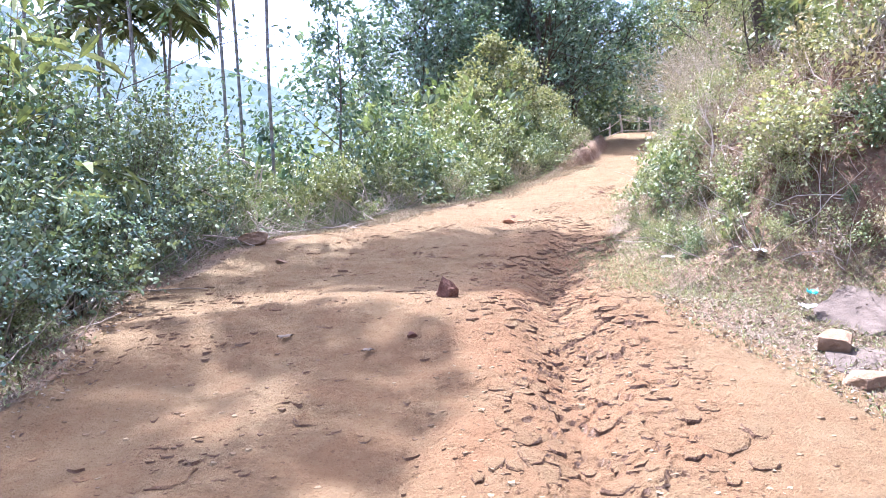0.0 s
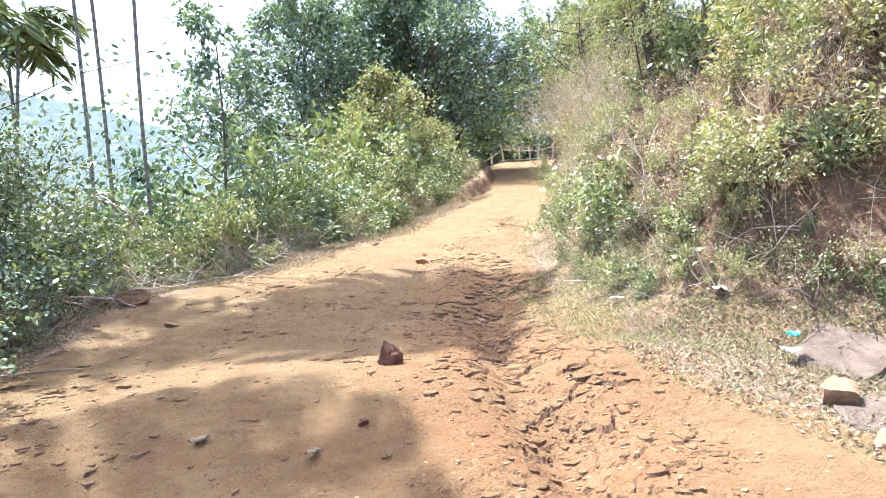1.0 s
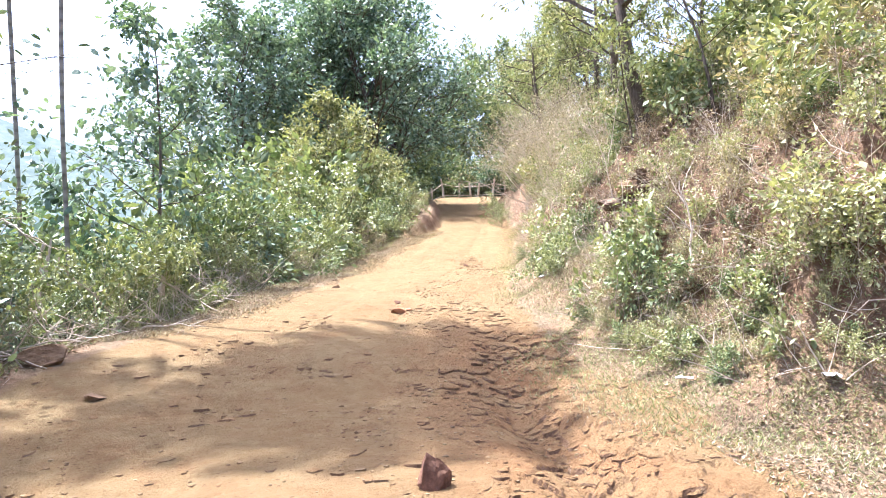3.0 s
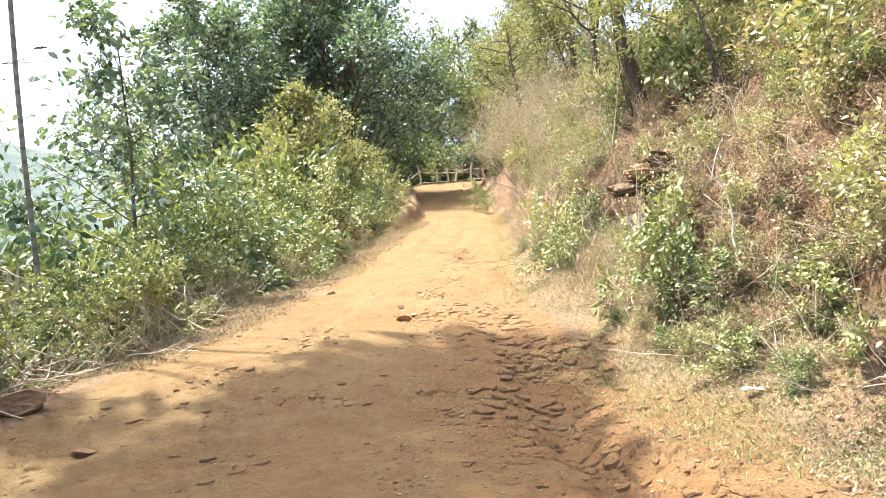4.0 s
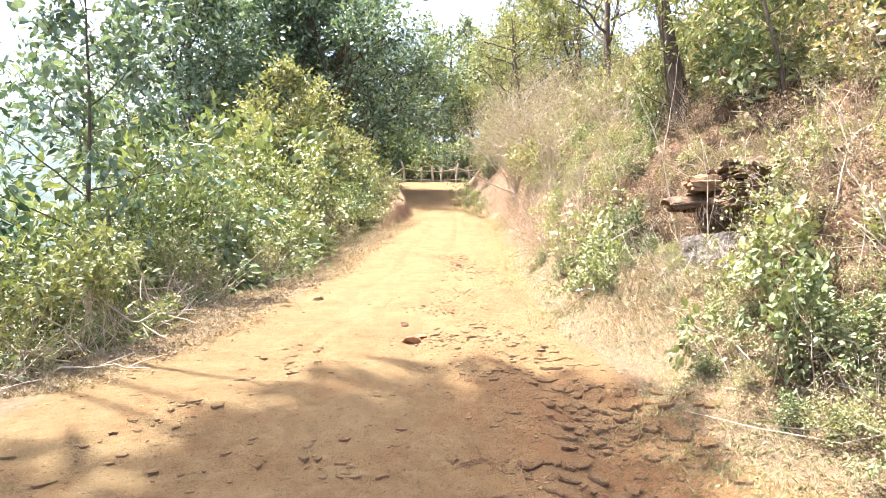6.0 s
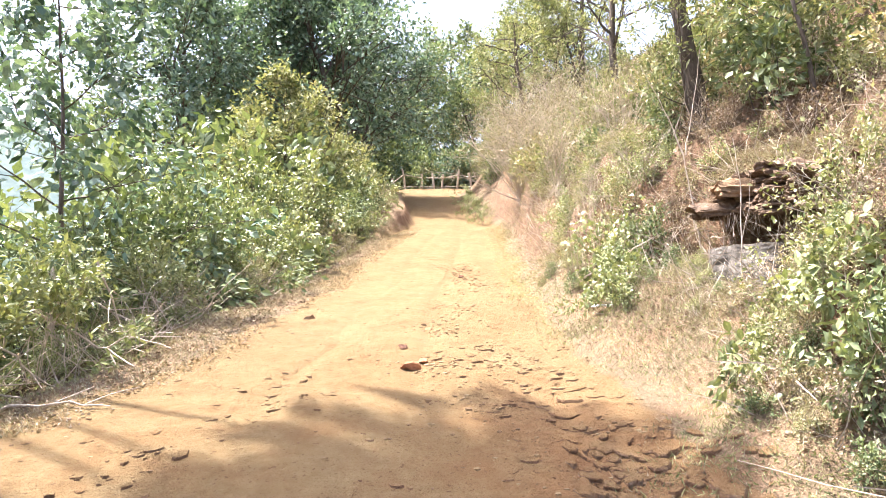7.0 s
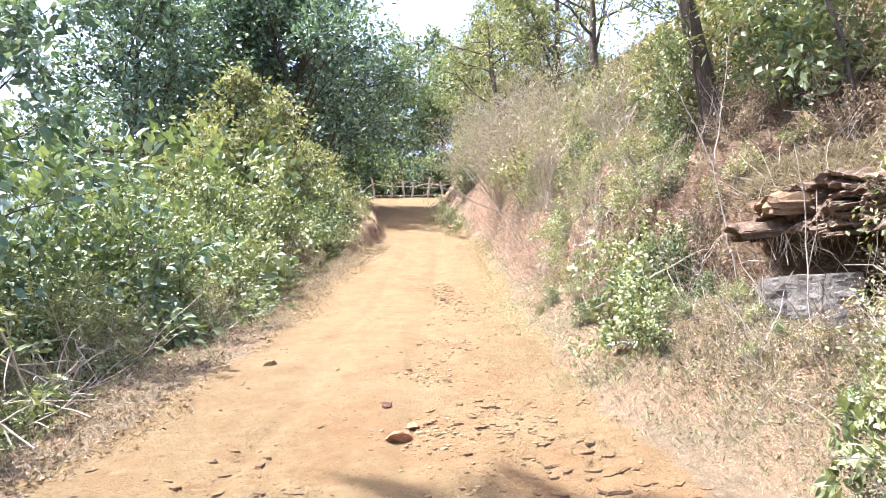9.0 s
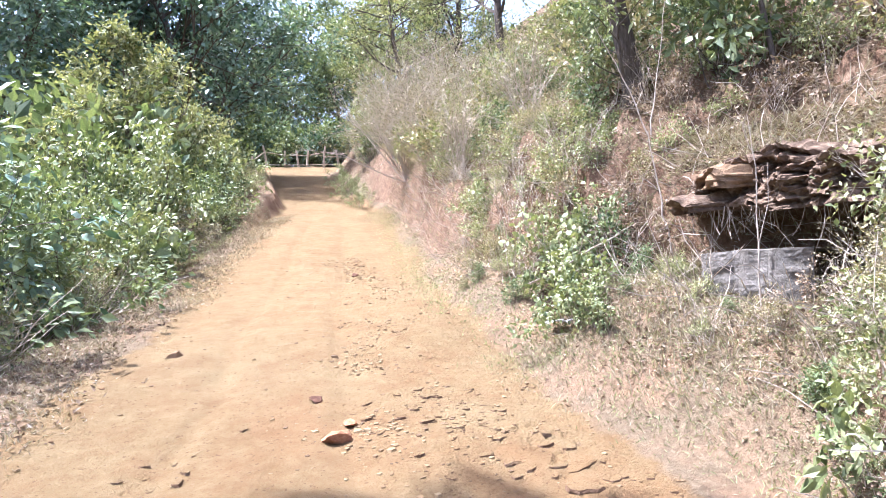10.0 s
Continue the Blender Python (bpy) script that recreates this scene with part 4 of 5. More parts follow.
for x, y, turn, size in ((9.3, 27.0, 0, 0.5), (9.9, 28.8, 120, 0.6), (8.5, 24.9, 240, 0.35)):
    stand(SHRUB_B, x, y, turn, size)
for n in range(16):
    y = 15.2 + 0.62 * n
    stand((DRY_BUSH, HILL_B, DRY_BUSH, BANK_D)[n % 4], float(np.interp(y, FOOT_Y, FOOT_X)) + 0.75 + 0.12 * math.sin(5.0 * n), y, 97 * n, 0.55 + 0.2 * math.sin(3.0 * n), 1.0, 0.03, (0, -25))

# ---- rocks ----
def ball(rng, level=1):
    """Verts and triangles of a lumpy, flat-faced rock about 1 across."""
    bm = bmesh.new()
    bmesh.ops.create_icosphere(bm, subdivisions=level, radius=0.5)
    v = np.array([p.co[:] for p in bm.verts])
    f = np.array([[q.index for q in p.verts] for p in bm.faces])
    bm.free()
    for _ in range(13):
        n = rng.normal(0, 1, 3)
        n /= np.linalg.norm(n)
        far = v @ n - rng.uniform(0.16, 0.36)
        v = v - np.maximum(far, 0)[:, None] * n
    return v + rng.normal(0, 0.012, v.shape), f


def rock_mesh(seed, mat, size, level=2):
    v, f = ball(np.random.default_rng(seed), level)
    return mesh_of("stone", v * size, f, mat)


def block_mesh(seed, mat, size):
    """A broken block with roughly flat sides and worn edges."""
    r = np.random.default_rng(seed)
    bm = bmesh.new()
    bmesh.ops.create_cube(bm, size=1.0)
    bmesh.ops.subdivide_edges(bm, edges=bm.edges[:], cuts=5, use_grid_fill=True)
    bmesh.ops.triangulate(bm, faces=bm.faces[:])
    v = np.array([p.co[:] for p in bm.verts])
    f = np.array([[q.index for q in p.verts] for p in bm.faces])
    bm.free()
    v = v * (1 - 0.10 * (np.abs(v * 2) ** 6).sum(1, keepdims=True) / 3)
    for _ in range(4):
        n = r.normal(0, 1, 3)
        n /= np.linalg.norm(n)
        v = v - np.maximum(v @ n - r.uniform(0.42, 0.55), 0)[:, None] * n
    v = v + 0.05 * np.stack([rough2(v[:, 1] + v[:, 2], v[:, 0] + k, 0.4, seed + k, 3) for k in range(3)], -1)
    return mesh_of("stone", v * size, f, mat)


def plate_mesh(seed, mat, size, thick):
    """A flat broken plate of crust: an uneven polygon with sloping, chipped sides."""
    r = np.random.default_rng(seed)
    n = 13
    a = np.sort(np.linspace(0, 2 * np.pi, n, endpoint=False) + r.uniform(-0.16, 0.16, n))
    rad = r.uniform(0.36, 0.54, n)
    ring = np.stack([np.cos(a) * rad * size, np.sin(a) * rad * size * 0.75, 0 * a], -1)
    tilt = ring[:, 0] * r.normal(0, 0.04) + ring[:, 1] * r.normal(0.05, 0.04)
    top_ring = ring * r.uniform(0.82, 0.96, (n, 1)) + np.stack([0 * a, 0 * a, thick * r.uniform(0.8, 1.15, n) + tilt], -1)
    mid = ring * 1.02 + np.stack([0 * a, 0 * a, thick * 0.45 + 0 * a], -1)
    low = ring * 1.0 - [0, 0, thick + 0.03]
    v = np.concatenate([low, mid, top_ring, [top_ring.mean(0) + [0, 0, thick * 0.12]]])
    k = np.arange(n)
    j = (k + 1) % n
    f = np.concatenate([np.stack([k, j, j + n], 1), np.stack([k, j + n, k + n], 1), np.stack([k + n, j + n, j + 2 * n], 1), np.stack([k + n, j + 2 * n, k + 2 * n], 1), np.stack([k + 2 * n, j + 2 * n, 0 * k + 3 * n], 1)])
    me = mesh_of("plate", v, f, mat)
    me.attributes.new("track", "FLOAT", "POINT").data.foreach_set("value", np.ones(len(v), np.float32))
    me.attributes.new("subsoil", "FLOAT", "POINT").data.foreach_set("value", np.full(len(v), 0.55, np.float32))
    return me


def stone(me, x, y, label, turn=0, tilt=(0, 0), size=1.0, sink=0.25, group="", raised=0.0):
    ob = tagged(new("stone", me), label, "stone", group)
    deep = -min(v.co.z for v in me.vertices) * size
    ob.matrix_basis = pose(x, y, top(x, y) + raised + deep * (1 - 2 * sink), tilt[0], tilt[1], turn)
    ob.scale = (size, size, size)
    return ob


stone(rock_mesh(61, DARK_STONE, (0.24, 0.17, 0.25), 3), 0.03, 5.70, "dark red-brown upright stone stuck in the track", 20)
stone(rock_mesh(62, DARK_STONE, (0.11, 0.09, 0.10)), -0.24, 4.78, "small dark red-brown lump on the track", 60)
stone(rock_mesh(63, STONE, (0.40, 0.20, 0.14)), 1.22, 11.2, "flat orange stone half buried in the track", 10)
stone(rock_mesh(71, STONE, (0.24, 0.14, 0.09)), 1.42, 11.45, "small flat orange stone half buried in the track", 50)
stone(rock_mesh(72, DARK_STONE, (0.2, 0.14, 0.1)), 1.38, 11.9, "small flat orange stone half buried in the track", 80)
stone(rock_mesh(64, DARK_STONE, (0.20, 0.12, 0.14)), 4.25, 17.0, "dark red stone lying alone on the track", 30)
stone(rock_mesh(73, STONE, (0.18, 0.10, 0.09)), 1.93, 12.6, "small orange stone on the washed-out line", 35)
stone(rock_mesh(65, PALE_STONE, (0.22, 0.12, 0.09)), 0.72, 13.35, "low tan stone on the track", 0)
stone(rock_mesh(66, PALE_STONE, (0.62, 0.42, 0.30), 3), -2.55, 9.5, "flat weathered stone at the road's edge", 15)
stone(rock_mesh(67, PALE_STONE, (0.36, 0.26, 0.10)), -2.0, 8.5, "flat tan slab at the road's edge", 40)
stone(block_mesh(75, PALE_STONE, (0.20, 0.20, 0.10)), 2.57, 4.40, "pale tan block lying on bare rock", -34, (15, 6), sink=0.08, raised=0.02)
stone(block_mesh(69, PALE_STONE, (0.26, 0.18, 0.09)), 2.42, 3.85, "pale tan stone with a broken edge", 20, sink=0.2)
def plate(me, x, y, label, turn, size, lift=0.0, group="broken plates of crust on the track"):
    ob = tagged(new("crust_plate", me), label, "clod", group)
    slope = [math.degrees(math.atan((top(x + 0.08, y) - top(x - 0.08, y)) / 0.16)), math.degrees(math.atan((top(x, y + 0.08) - top(x, y - 0.08)) / 0.16))]
    lean = max(-14, min(14, slope[1])), max(-14, min(14, -slope[0]))
    low = min(top(x + a * 0.08 * size, y + b * 0.07 * size) for a, b in ((0, 0), (1, 0), (-1, 0), (0, 1), (0, -1)))
    ob.matrix_basis = pose(x, y, 0.65 * low + 0.35 * top(x, y) + lift + 0.004, lean[0], lean[1], 0) @ pose(0, 0, 0, 0, 0, turn)
    ob.scale = (size, size, min(1.0, size))
    return ob


PLATES = [plate_mesh(170 + k, EARTH, 0.22, 0.014 + 0.004 * (k % 4)) for k in range(9)]
BIG_PLATE = "thin flat slab of broken orange crust on the track"
for k, (x, y, w, turn) in enumerate(((0.68, 6.9, 1.3, 10), (0.97, 6.55, 1.0, 60), (-0.74, 3.66, 1.1, 30), (0.4, 3.1, 1.2, 80), (0.73, 2.95, 1.5, 0), (-1.3, 3.1, 1.0, 45), (0.78, 6.5, 0.9, 120), (1.15, 7.1, 1.3, 20), (0.9, 7.4, 1.1, 95), (1.95, 10.4, 1.4, 60), (2.2, 10.1, 1.2, 10), (1.5, 3.3, 0.9, 70), (2.05, 9.9, 1.1, 130), (2.4, 10.6, 1.0, 80))):
    plate(PLATES[k % 9], x, y, BIG_PLATE, turn, w)
THICK_PLATES = [plate_mesh(190 + k, EARTH, 0.22, 0.022 + 0.006 * (k % 3)) for k in range(4)]
for k, (x, y, w, turn) in enumerate(((0.36, 3.36, 0.75, 20), (0.36, 3.18, 0.85, 110), (0.51, 3.17, 0.7, 15), (0.82, 3.58, 0.65, 25), (1.27, 3.18, 1.35, 12), (1.09, 3.07, 0.6, 70), (0.5, 3.31, 0.55, 140), (1.18, 2.85, 0.45, 60), (0.8, 3.25, 0.55, 5), (0.09, 3.0, 0.4, 100), (0.74, 2.95, 0.95, 4), (1.38, 2.98, 0.7, 10), (0.77, 3.15, 0.5, 40), (1.23, 3.43, 0.5, 15), (0.43, 4.07, 0.6, 70), (0.55, 4.12, 0.7, 30))):
    plate(THICK_PLATES[k % 4], x, y, "thick slab of broken orange crust beside the gully", turn, w, 0.004)
rng = random.Random(11)
for n in range(285):
    if n < 150:
        y = rng.uniform(2.6, 9.3)
        x = float(np.interp(y, [3, 4.6, 7, 9.2], [0.7, 0.95, 1.2, 1.8])) + rng.gauss(0.12, 0.33)
    elif n < 215:
        x, y = rng.gauss(1.85, 0.24), rng.gauss(8.7, 0.34)
    elif n < 240:
        x, y = rng.gauss(1.1, 0.2), rng.gauss(8.1, 0.3)
    else:
        y = rng.uniform(2.8, 14)
        x = rng.uniform(float(np.interp(y, LEFT_Y, LEFT_X)) + 0.2, float(np.interp(y, RIGHT_Y, RIGHT_X)) - 0.1)
    plate(PLATES[n % 9], x, y, "broken plate of dry orange crust on the track", rng.uniform(0, 360), rng.uniform(0.22, 0.8) * (1.0 if n < 150 else 1.15 if n < 240 else 0.55), 0.014 if 150 <= n < 240 else 0.0)


def bedded_rock(seed, width, thick, depth, mat, bed=0.06, proud=0.07, ragged=0.16, lump=0.03, round_ends=0.35, warp=0.05):
    """A solid of bedded rock: its broken front faces -x, its width runs along y, its underside is at z = 0."""
    n, rows = max(16, int(width / 0.022)), max(8, int(thick / 0.018))
    u = np.linspace(-width / 2, width / 2, n)
    ends = round_ends * (np.abs(u) / (width / 2)) ** 5
    edge = ragged * rough2(u, 0 * u + seed, 0.45, seed, 5, 0.6) + ends
    above = [(depth * (1 - k / 9) ** 1.5, thick) for k in range(10)]
    front = [(0.0, thick * (1 - k / rows)) for k in range(1, rows)]
    below = [(depth * (k / 7) ** 1.5, 0.0) for k in range(8)]
    v = []
    for back, z in above + front + below:
        layer = (z + warp * rough2(u, 0 * u, 0.45, seed + 2, 4) + 0.5 * warp * rough2(u, 0 * u + 2 * z, 0.16, seed + 9, 2)) / bed
        level = np.floor(layer)
        cell = np.floor(u / (0.16 + 0.3 * lattice(level, 0 * u + 5, seed)) + 3 * lattice(level, 0 * u, seed))
        set_in = proud * (1.2 * lattice(level, cell, seed) ** 1.5 + 0.35 * rough2(u, level, 0.12, seed + 3, 3))
        seam = 0.6 * proud * (1 - ease(np.abs(layer - level - 0.5), 0.5, 0.36)) * 0.5
        bulk = lump * (rough2(u + back, 0 * u + z * 2.2 + back * 0.6, 0.22, seed + 4, 5, 0.6) + 1.3 * rough2(u, 0 * u + z * 1.5, 0.5, seed + 8, 3))
        x = edge + back + np.where(back < 0.02, set_in + seam, set_in * 0.6) + bulk
        lift = lump * (0.9 * rough2(u, 0 * u + back * 1.5, 0.18, seed + 6, 4, 0.6) + 1.2 * rough2(u, 0 * u + back, 0.55, seed + 7, 3))
        v.append(np.stack([x, u, z + lift * (0.35 + 0.65 * z / thick)], -1))
    m = len(v)
    v = np.concatenate(v)
    i = (np.arange(m - 1)[:, None] * n + np.arange(n - 1)).ravel()
    return mesh_of("rock_bed", v, np.stack([i, i + 1, i + n + 1, i + n], 1), mat)


def outcrop():
    """A ledge of rusty bedded rock that juts from the bank over a dark hollow, with a grey block beneath."""
    r = np.random.default_rng(81)
    root = tagged(new("rock_outcrop"), "layered rusty rock ledge jutting from the bank over a hollow", "rock")
    root.matrix_basis = pose(4.2, 10.55, 0)
    for k, (x, y, z, width, thick, turn, mat) in enumerate(((0.05, -0.70, 3.20, 2.55, 0.26, -3, CRUST_ROCK), (0.03, 0.20, 3.27, 0.55, 0.09, -14, CRUST_ROCK), (0.07, 0.12, 3.44, 0.70, 0.11, -20, PALE_STONE), (0.24, -1.0, 3.45, 1.7, 0.13, 4, CRUST_ROCK), (0.16, -1.9, 3.10, 1.0, 0.26, 8, CRUST_ROCK))):
        ob = part("rock_layer", bedded_rock(200 + k * 7, width, thick * 1.25, 1.2, mat, 0.065, 0.15, 0.22, 0.10, 0.5, 0.13), root)
        ob.matrix_basis = pose(x, y, z, r.normal(2, 2), r.normal(-2, 2), turn)
    for k, (x, y, z, width, thick, label) in enumerate(((-0.24, -0.45, 2.12, 0.90, 0.80, "smooth grey rock block under the ledge"), (-0.02, -1.45, 2.02, 1.0, 0.66, "cracked grey rock block half under litter"), (-0.12, 0.42, 2.02, 0.62, 0.66, "rust-stained small rock block"))):
        ob = part("rock_block", bedded_rock(300 + k, width, thick, 1.2, GREY_ROCK if k != 2 else CRUST_ROCK, 0.9, 0.03, 0.08, 0.022, 0.10, 0.02), root, label)
        ob.matrix_basis = pose(x, y, z, r.normal(0, 1.5), 5, r.normal(-6, 4))
    for _ in range(60):
        y = r.uniform(-1.9, 0.45)
        line = shoot(r, (0.2 + r.uniform(-0.05, 0.2), y, 3.28 + 0.06 * y), (r.normal(0, 0.1), r.normal(0, 0.15), -1), r.uniform(0.08, 0.32), 5, 0.16)
        part("root", mesh_of("root", *tubes([(line, np.linspace(0.0035, 0.0015, 6))], 3), TWIG), root, "thin pale hanging root")


outcrop()


def rock_step(seed, x, y, z, turn, width, thick, label, mat=BROWN_ROCK):
    """A step of bedded rock in the bank."""
    ob = tagged(new("rock_step", bedded_rock(seed, width, thick, 1.3, mat, 0.09, 0.09, 0.2, 0.025, 0.5)), label, "rock")
    ob.matrix_basis = pose(x, y, z, 0, -3, turn)


def rock_sheet(seed, x, y, wide, deep, turn, label, mat=BROWN_ROCK):
    """A flat sheet of bare rock that shows through the foot of the bank, its worn rim dipping under the soil."""
    n, rings = 64, 22
    a = np.linspace(0, 2 * np.pi, n, endpoint=False)
    rim = 0.5 + 0.09 * rough2(np.cos(a) * 2 + seed, np.sin(a) * 2, 1.0, seed, 3)
    f = np.linspace(0.02, 1.0, rings)[:, None]
    gx, gy = np.cos(a) * rim * wide * f, np.sin(a) * rim * deep * f
    c, k = math.cos(radians(turn)), math.sin(radians(turn))
    wx, wy = x + gx * c - gy * k, y + gx * k + gy * c
    slope = [(top(x + 0.45, y) - top(x - 0.45, y)) / 0.9, (top(x, y + 0.45) - top(x, y - 0.45)) / 0.9]
    flat = np.mean([top(x + p, y + q) for p in (-0.3, 0, 0.3) for q in (-0.3, 0, 0.3)]) + 0.8 * slope[0] * (wx - x) + 0.8 * slope[1] * (wy - y)
    ledge = 0.010 * np.floor(2.2 * rough2(wx, wy * 0.5, 0.6, seed + 1, 3))
    wz = flat + 0.015 + ledge + 0.02 * rough2(wx, wy, 0.25, seed + 2, 4) - 0.22 * ease(f + 0 * wx, 0.86, 1.0)
    i = (np.arange(rings - 1)[:, None] * n + np.arange(n)).ravel()
    j = (np.arange(rings - 1)[:, None] * n + (np.arange(n) + 1) % n).ravel()
    me = mesh_of("rock_sheet", np.stack([wx - x, wy - y, wz - top(x, y)], -1).reshape(-1, 3), np.stack([i, j, j + n, i + n], 1), mat)
    tagged(new("rock_sheet", me), label, "rock").matrix_basis = pose(x, y, top(x, y))


GREY_STEP = "flat grey-brown bare rock bedded in the foot of the bank"
for k, (x, y, w, d, turn) in enumerate(((3.15, 4.95, 1.1, 0.65, 30), (2.72, 4.1, 0.8, 0.9, -10), (3.35, 4.2, 0.8, 0.7, 20))):
    rock_sheet(410 + k, x, y, w, d, turn, GREY_STEP)
rock_step(404, 4.85, 5.6, 2.75, 0, 1.4, 0.35, "dark rock ledge high on the bank", CRUST_ROCK)
rock_step(405, 4.5, 6.4, 2.62, 0, 0.9, 0.35, "dark overhanging rock ledge on the bank", CRUST_ROCK)
rock_step(406, 3.3, 7.6, 1.75, 0, 0.8, 0.25, "rusty rock edge showing in the bank", CRUST_ROCK)


# ---- fence at the bend ----
def stick(points, radius, label, mat=TWIG, name="dead_branch", category="dead branch", seed=1, forks=2):
    """A dry branch through some points given as x, y and height over the ground, with a few side twigs."""
    r = np.random.default_rng(seed)
    pts = np.array([(x, y, top(x, y) + h) for x, y, h in points])
    t = np.linspace(0, len(pts) - 1, 9)
    pts = np.stack([np.interp(t, np.arange(len(pts)), pts[:, a]) for a in range(3)], -1) + r.normal(0, radius * 0.8, (9, 3))
    root = tagged(new(name), label, category)
    part("stem", mesh_of("stem", *tubes([(pts, np.linspace(radius, radius * 0.4, 9))], 6), mat, True), root)
    for k in range(forks):
        i = r.integers(2, 7)
        way = pts[i + 1] - pts[i]
        way = way / np.linalg.norm(way) + r.normal(0, 0.6, 3) + [0, 0, 0.3]
        size = np.linalg.norm(pts[-1] - pts[0]) * r.uniform(0.25, 0.5)
        part("twig", mesh_of("twig", *tubes([(shoot(r, pts[i], way, size, 4, 0.12), np.linspace(radius * 0.6, radius * 0.2, 5))], 5), mat, True), root)
    return root


STICK = "pale dry fallen branch lying at the road's edge"
stick(((-4.7, 7.3, 0.35), (-3.4, 7.1, 0.06), (-2.4, 7.0, 0.02)), 0.012, "long thin pale stick lying across the verge", seed=1, forks=0)
stick(((-3.3, 9.9, 0.10), (-2.7, 10.2, 0.15), (-2.2, 10.6, 0.04)), 0.012, STICK, seed=2, forks=3)
stick(((-3.5, 10.2, 0.05), (-3.0, 9.7, 0.2), (-2.5, 9.2, 0.03)), 0.010, STICK, seed=3, forks=4)
stick(((-3.6, 10.7, 0.3), (-3.1, 10.3, 0.25), (-2.4, 10.4, 0.03)), 0.010, STICK, seed=4, forks=4)
stick(((-3.2, 9.2, 0.3), (-2.9, 9.8, 0.12), (-2.6, 10.3, 0.03)), 0.012, STICK, seed=5, forks=3)
stick(((-2.0, 11.2, 0.03), (-1.6, 11.0, 0.05), (-1.2, 10.9, 0.02)), 0.012, STICK, seed=6, forks=2)
stick(((-3.8, 10.6, 1.3), (-3.2, 10.5, 1.45), (-2.7, 10.3, 1.15)), 0.014, "broken pale branch caught in the roadside shrubs", seed=7, forks=3)
stick(((-2.9, 12.4, 0.75), (-2.3, 12.5, 0.8), (-1.7, 12.4, 0.6)), 0.012, "broken pale branch caught in the roadside shrubs", seed=8, forks=2)
stick(((-1.9, 13.2, 0.0), (-1.88, 13.2, 0.5), (-1.9, 13.2, 1.0)), 0.05, "broken pale stump standing among the shrubs", name="dead_stump", category="stump", seed=9, forks=1)
stick(((-3.3, 12.6, 0.0), (-3.35, 12.6, 0.9), (-3.3, 12.7, 1.7)), 0.06, "broken pale stump standing among the shrubs", name="dead_stump", category="stump", seed=10, forks=2)
stick(((4.75, 11.25, 0.0), (4.72, 11.3, 0.6), (4.7, 11.35, 1.25)), 0.012, "pale bare forked sapling above the rock ledge", name="bare_sapling", category="sapling", seed=11, forks=0)
stick(((4.7, 11.35, 1.2), (4.6, 11.5, 1.75), (4.45, 11.65, 2.35)), 0.008, "pale bare fork of a dead sapling", name="bare_sapling", category="sapling", seed=12, forks=1)
stick(((4.7, 11.35, 1.2), (4.85, 11.3, 1.6), (4.95, 11.2, 1.95)), 0.007, "pale bare fork of a dead sapling", name="bare_sapling", category="sapling", seed=13, forks=1)
stick(((3.95, 9.95, 0.0), (4.0, 9.9, 0.8), (3.95, 9.9, 1.35)), 0.007, "thin straight pale stem before the rock ledge", name="bare_sapling", category="sapling", seed=14, forks=1)
stick(((3.1, 7.5, 0.0), (3.15, 7.55, 0.45), (3.1, 7.6, 0.9)), 0.012, "bunch of thin white stems on the bank", name="bare_sapling", category="sapling", seed=15, forks=4)
stick(((2.9, 6.8, 0.1), (2.4, 7.4, 0.05), (2.2, 8.4, 0.02)), 0.006, "long thin dry stick lying along the verge", seed=16, forks=0)
stick(((3.9, 12.4, 0.15), (4.1, 12.0, 0.3), (4.3, 11.5, 0.45)), 0.015, "thin dry branch lying on the bank", seed=17, forks=3)


TANGLE = "pale broken branch in the tangle at the valley edge"
for k in range(14):
    r = random.Random(300 + k)
    y = 9.0 + 0.42 * k
    x = float(np.interp(y, LEFT_Y, LEFT_X)) - 0.25 - 0.5 * r.random()
    stick(((x - r.uniform(0.2, 0.8), y + r.uniform(-0.4, 0.4), r.uniform(0.4, 1.1)), (x, y, r.uniform(0.15, 0.5)), (x + r.uniform(0.2, 0.5), y - r.uniform(-0.1, 0.5), 0.04)), r.uniform(0.008, 0.016), TANGLE, seed=300 + k, forks=3)


def dry_sticks():
    """Very many thin dry stems and roots that criss-cross the bank."""
    r, lines = np.random.default_rng(121), []
    for k in range(1900):
        y = 2.0 + 20 * r.random() ** 1.3
        x = float(np.interp(y, FOOT_Y, FOOT_X)) + abs(r.normal(0, 1.3)) + 0.05
        way = r.normal(0, 1, 3) * [1, 1, 0.4] + [-0.2, 0, 0.9]
        size = r.uniform(0.15, 0.8)
        lines.append((shoot(r, (x, y, top(x, y) - 0.03), way, size, 4, 0.22), np.linspace(0.005, 0.0018, 5) * r.uniform(0.6, 1.5)))
    tagged(new("dry_sticks", mesh_of("dry_sticks", *tubes(lines, 3), TWIG)), "tangle of thin pale dry stems over the bank", "dry sticks", kind="stuff")


dry_sticks()


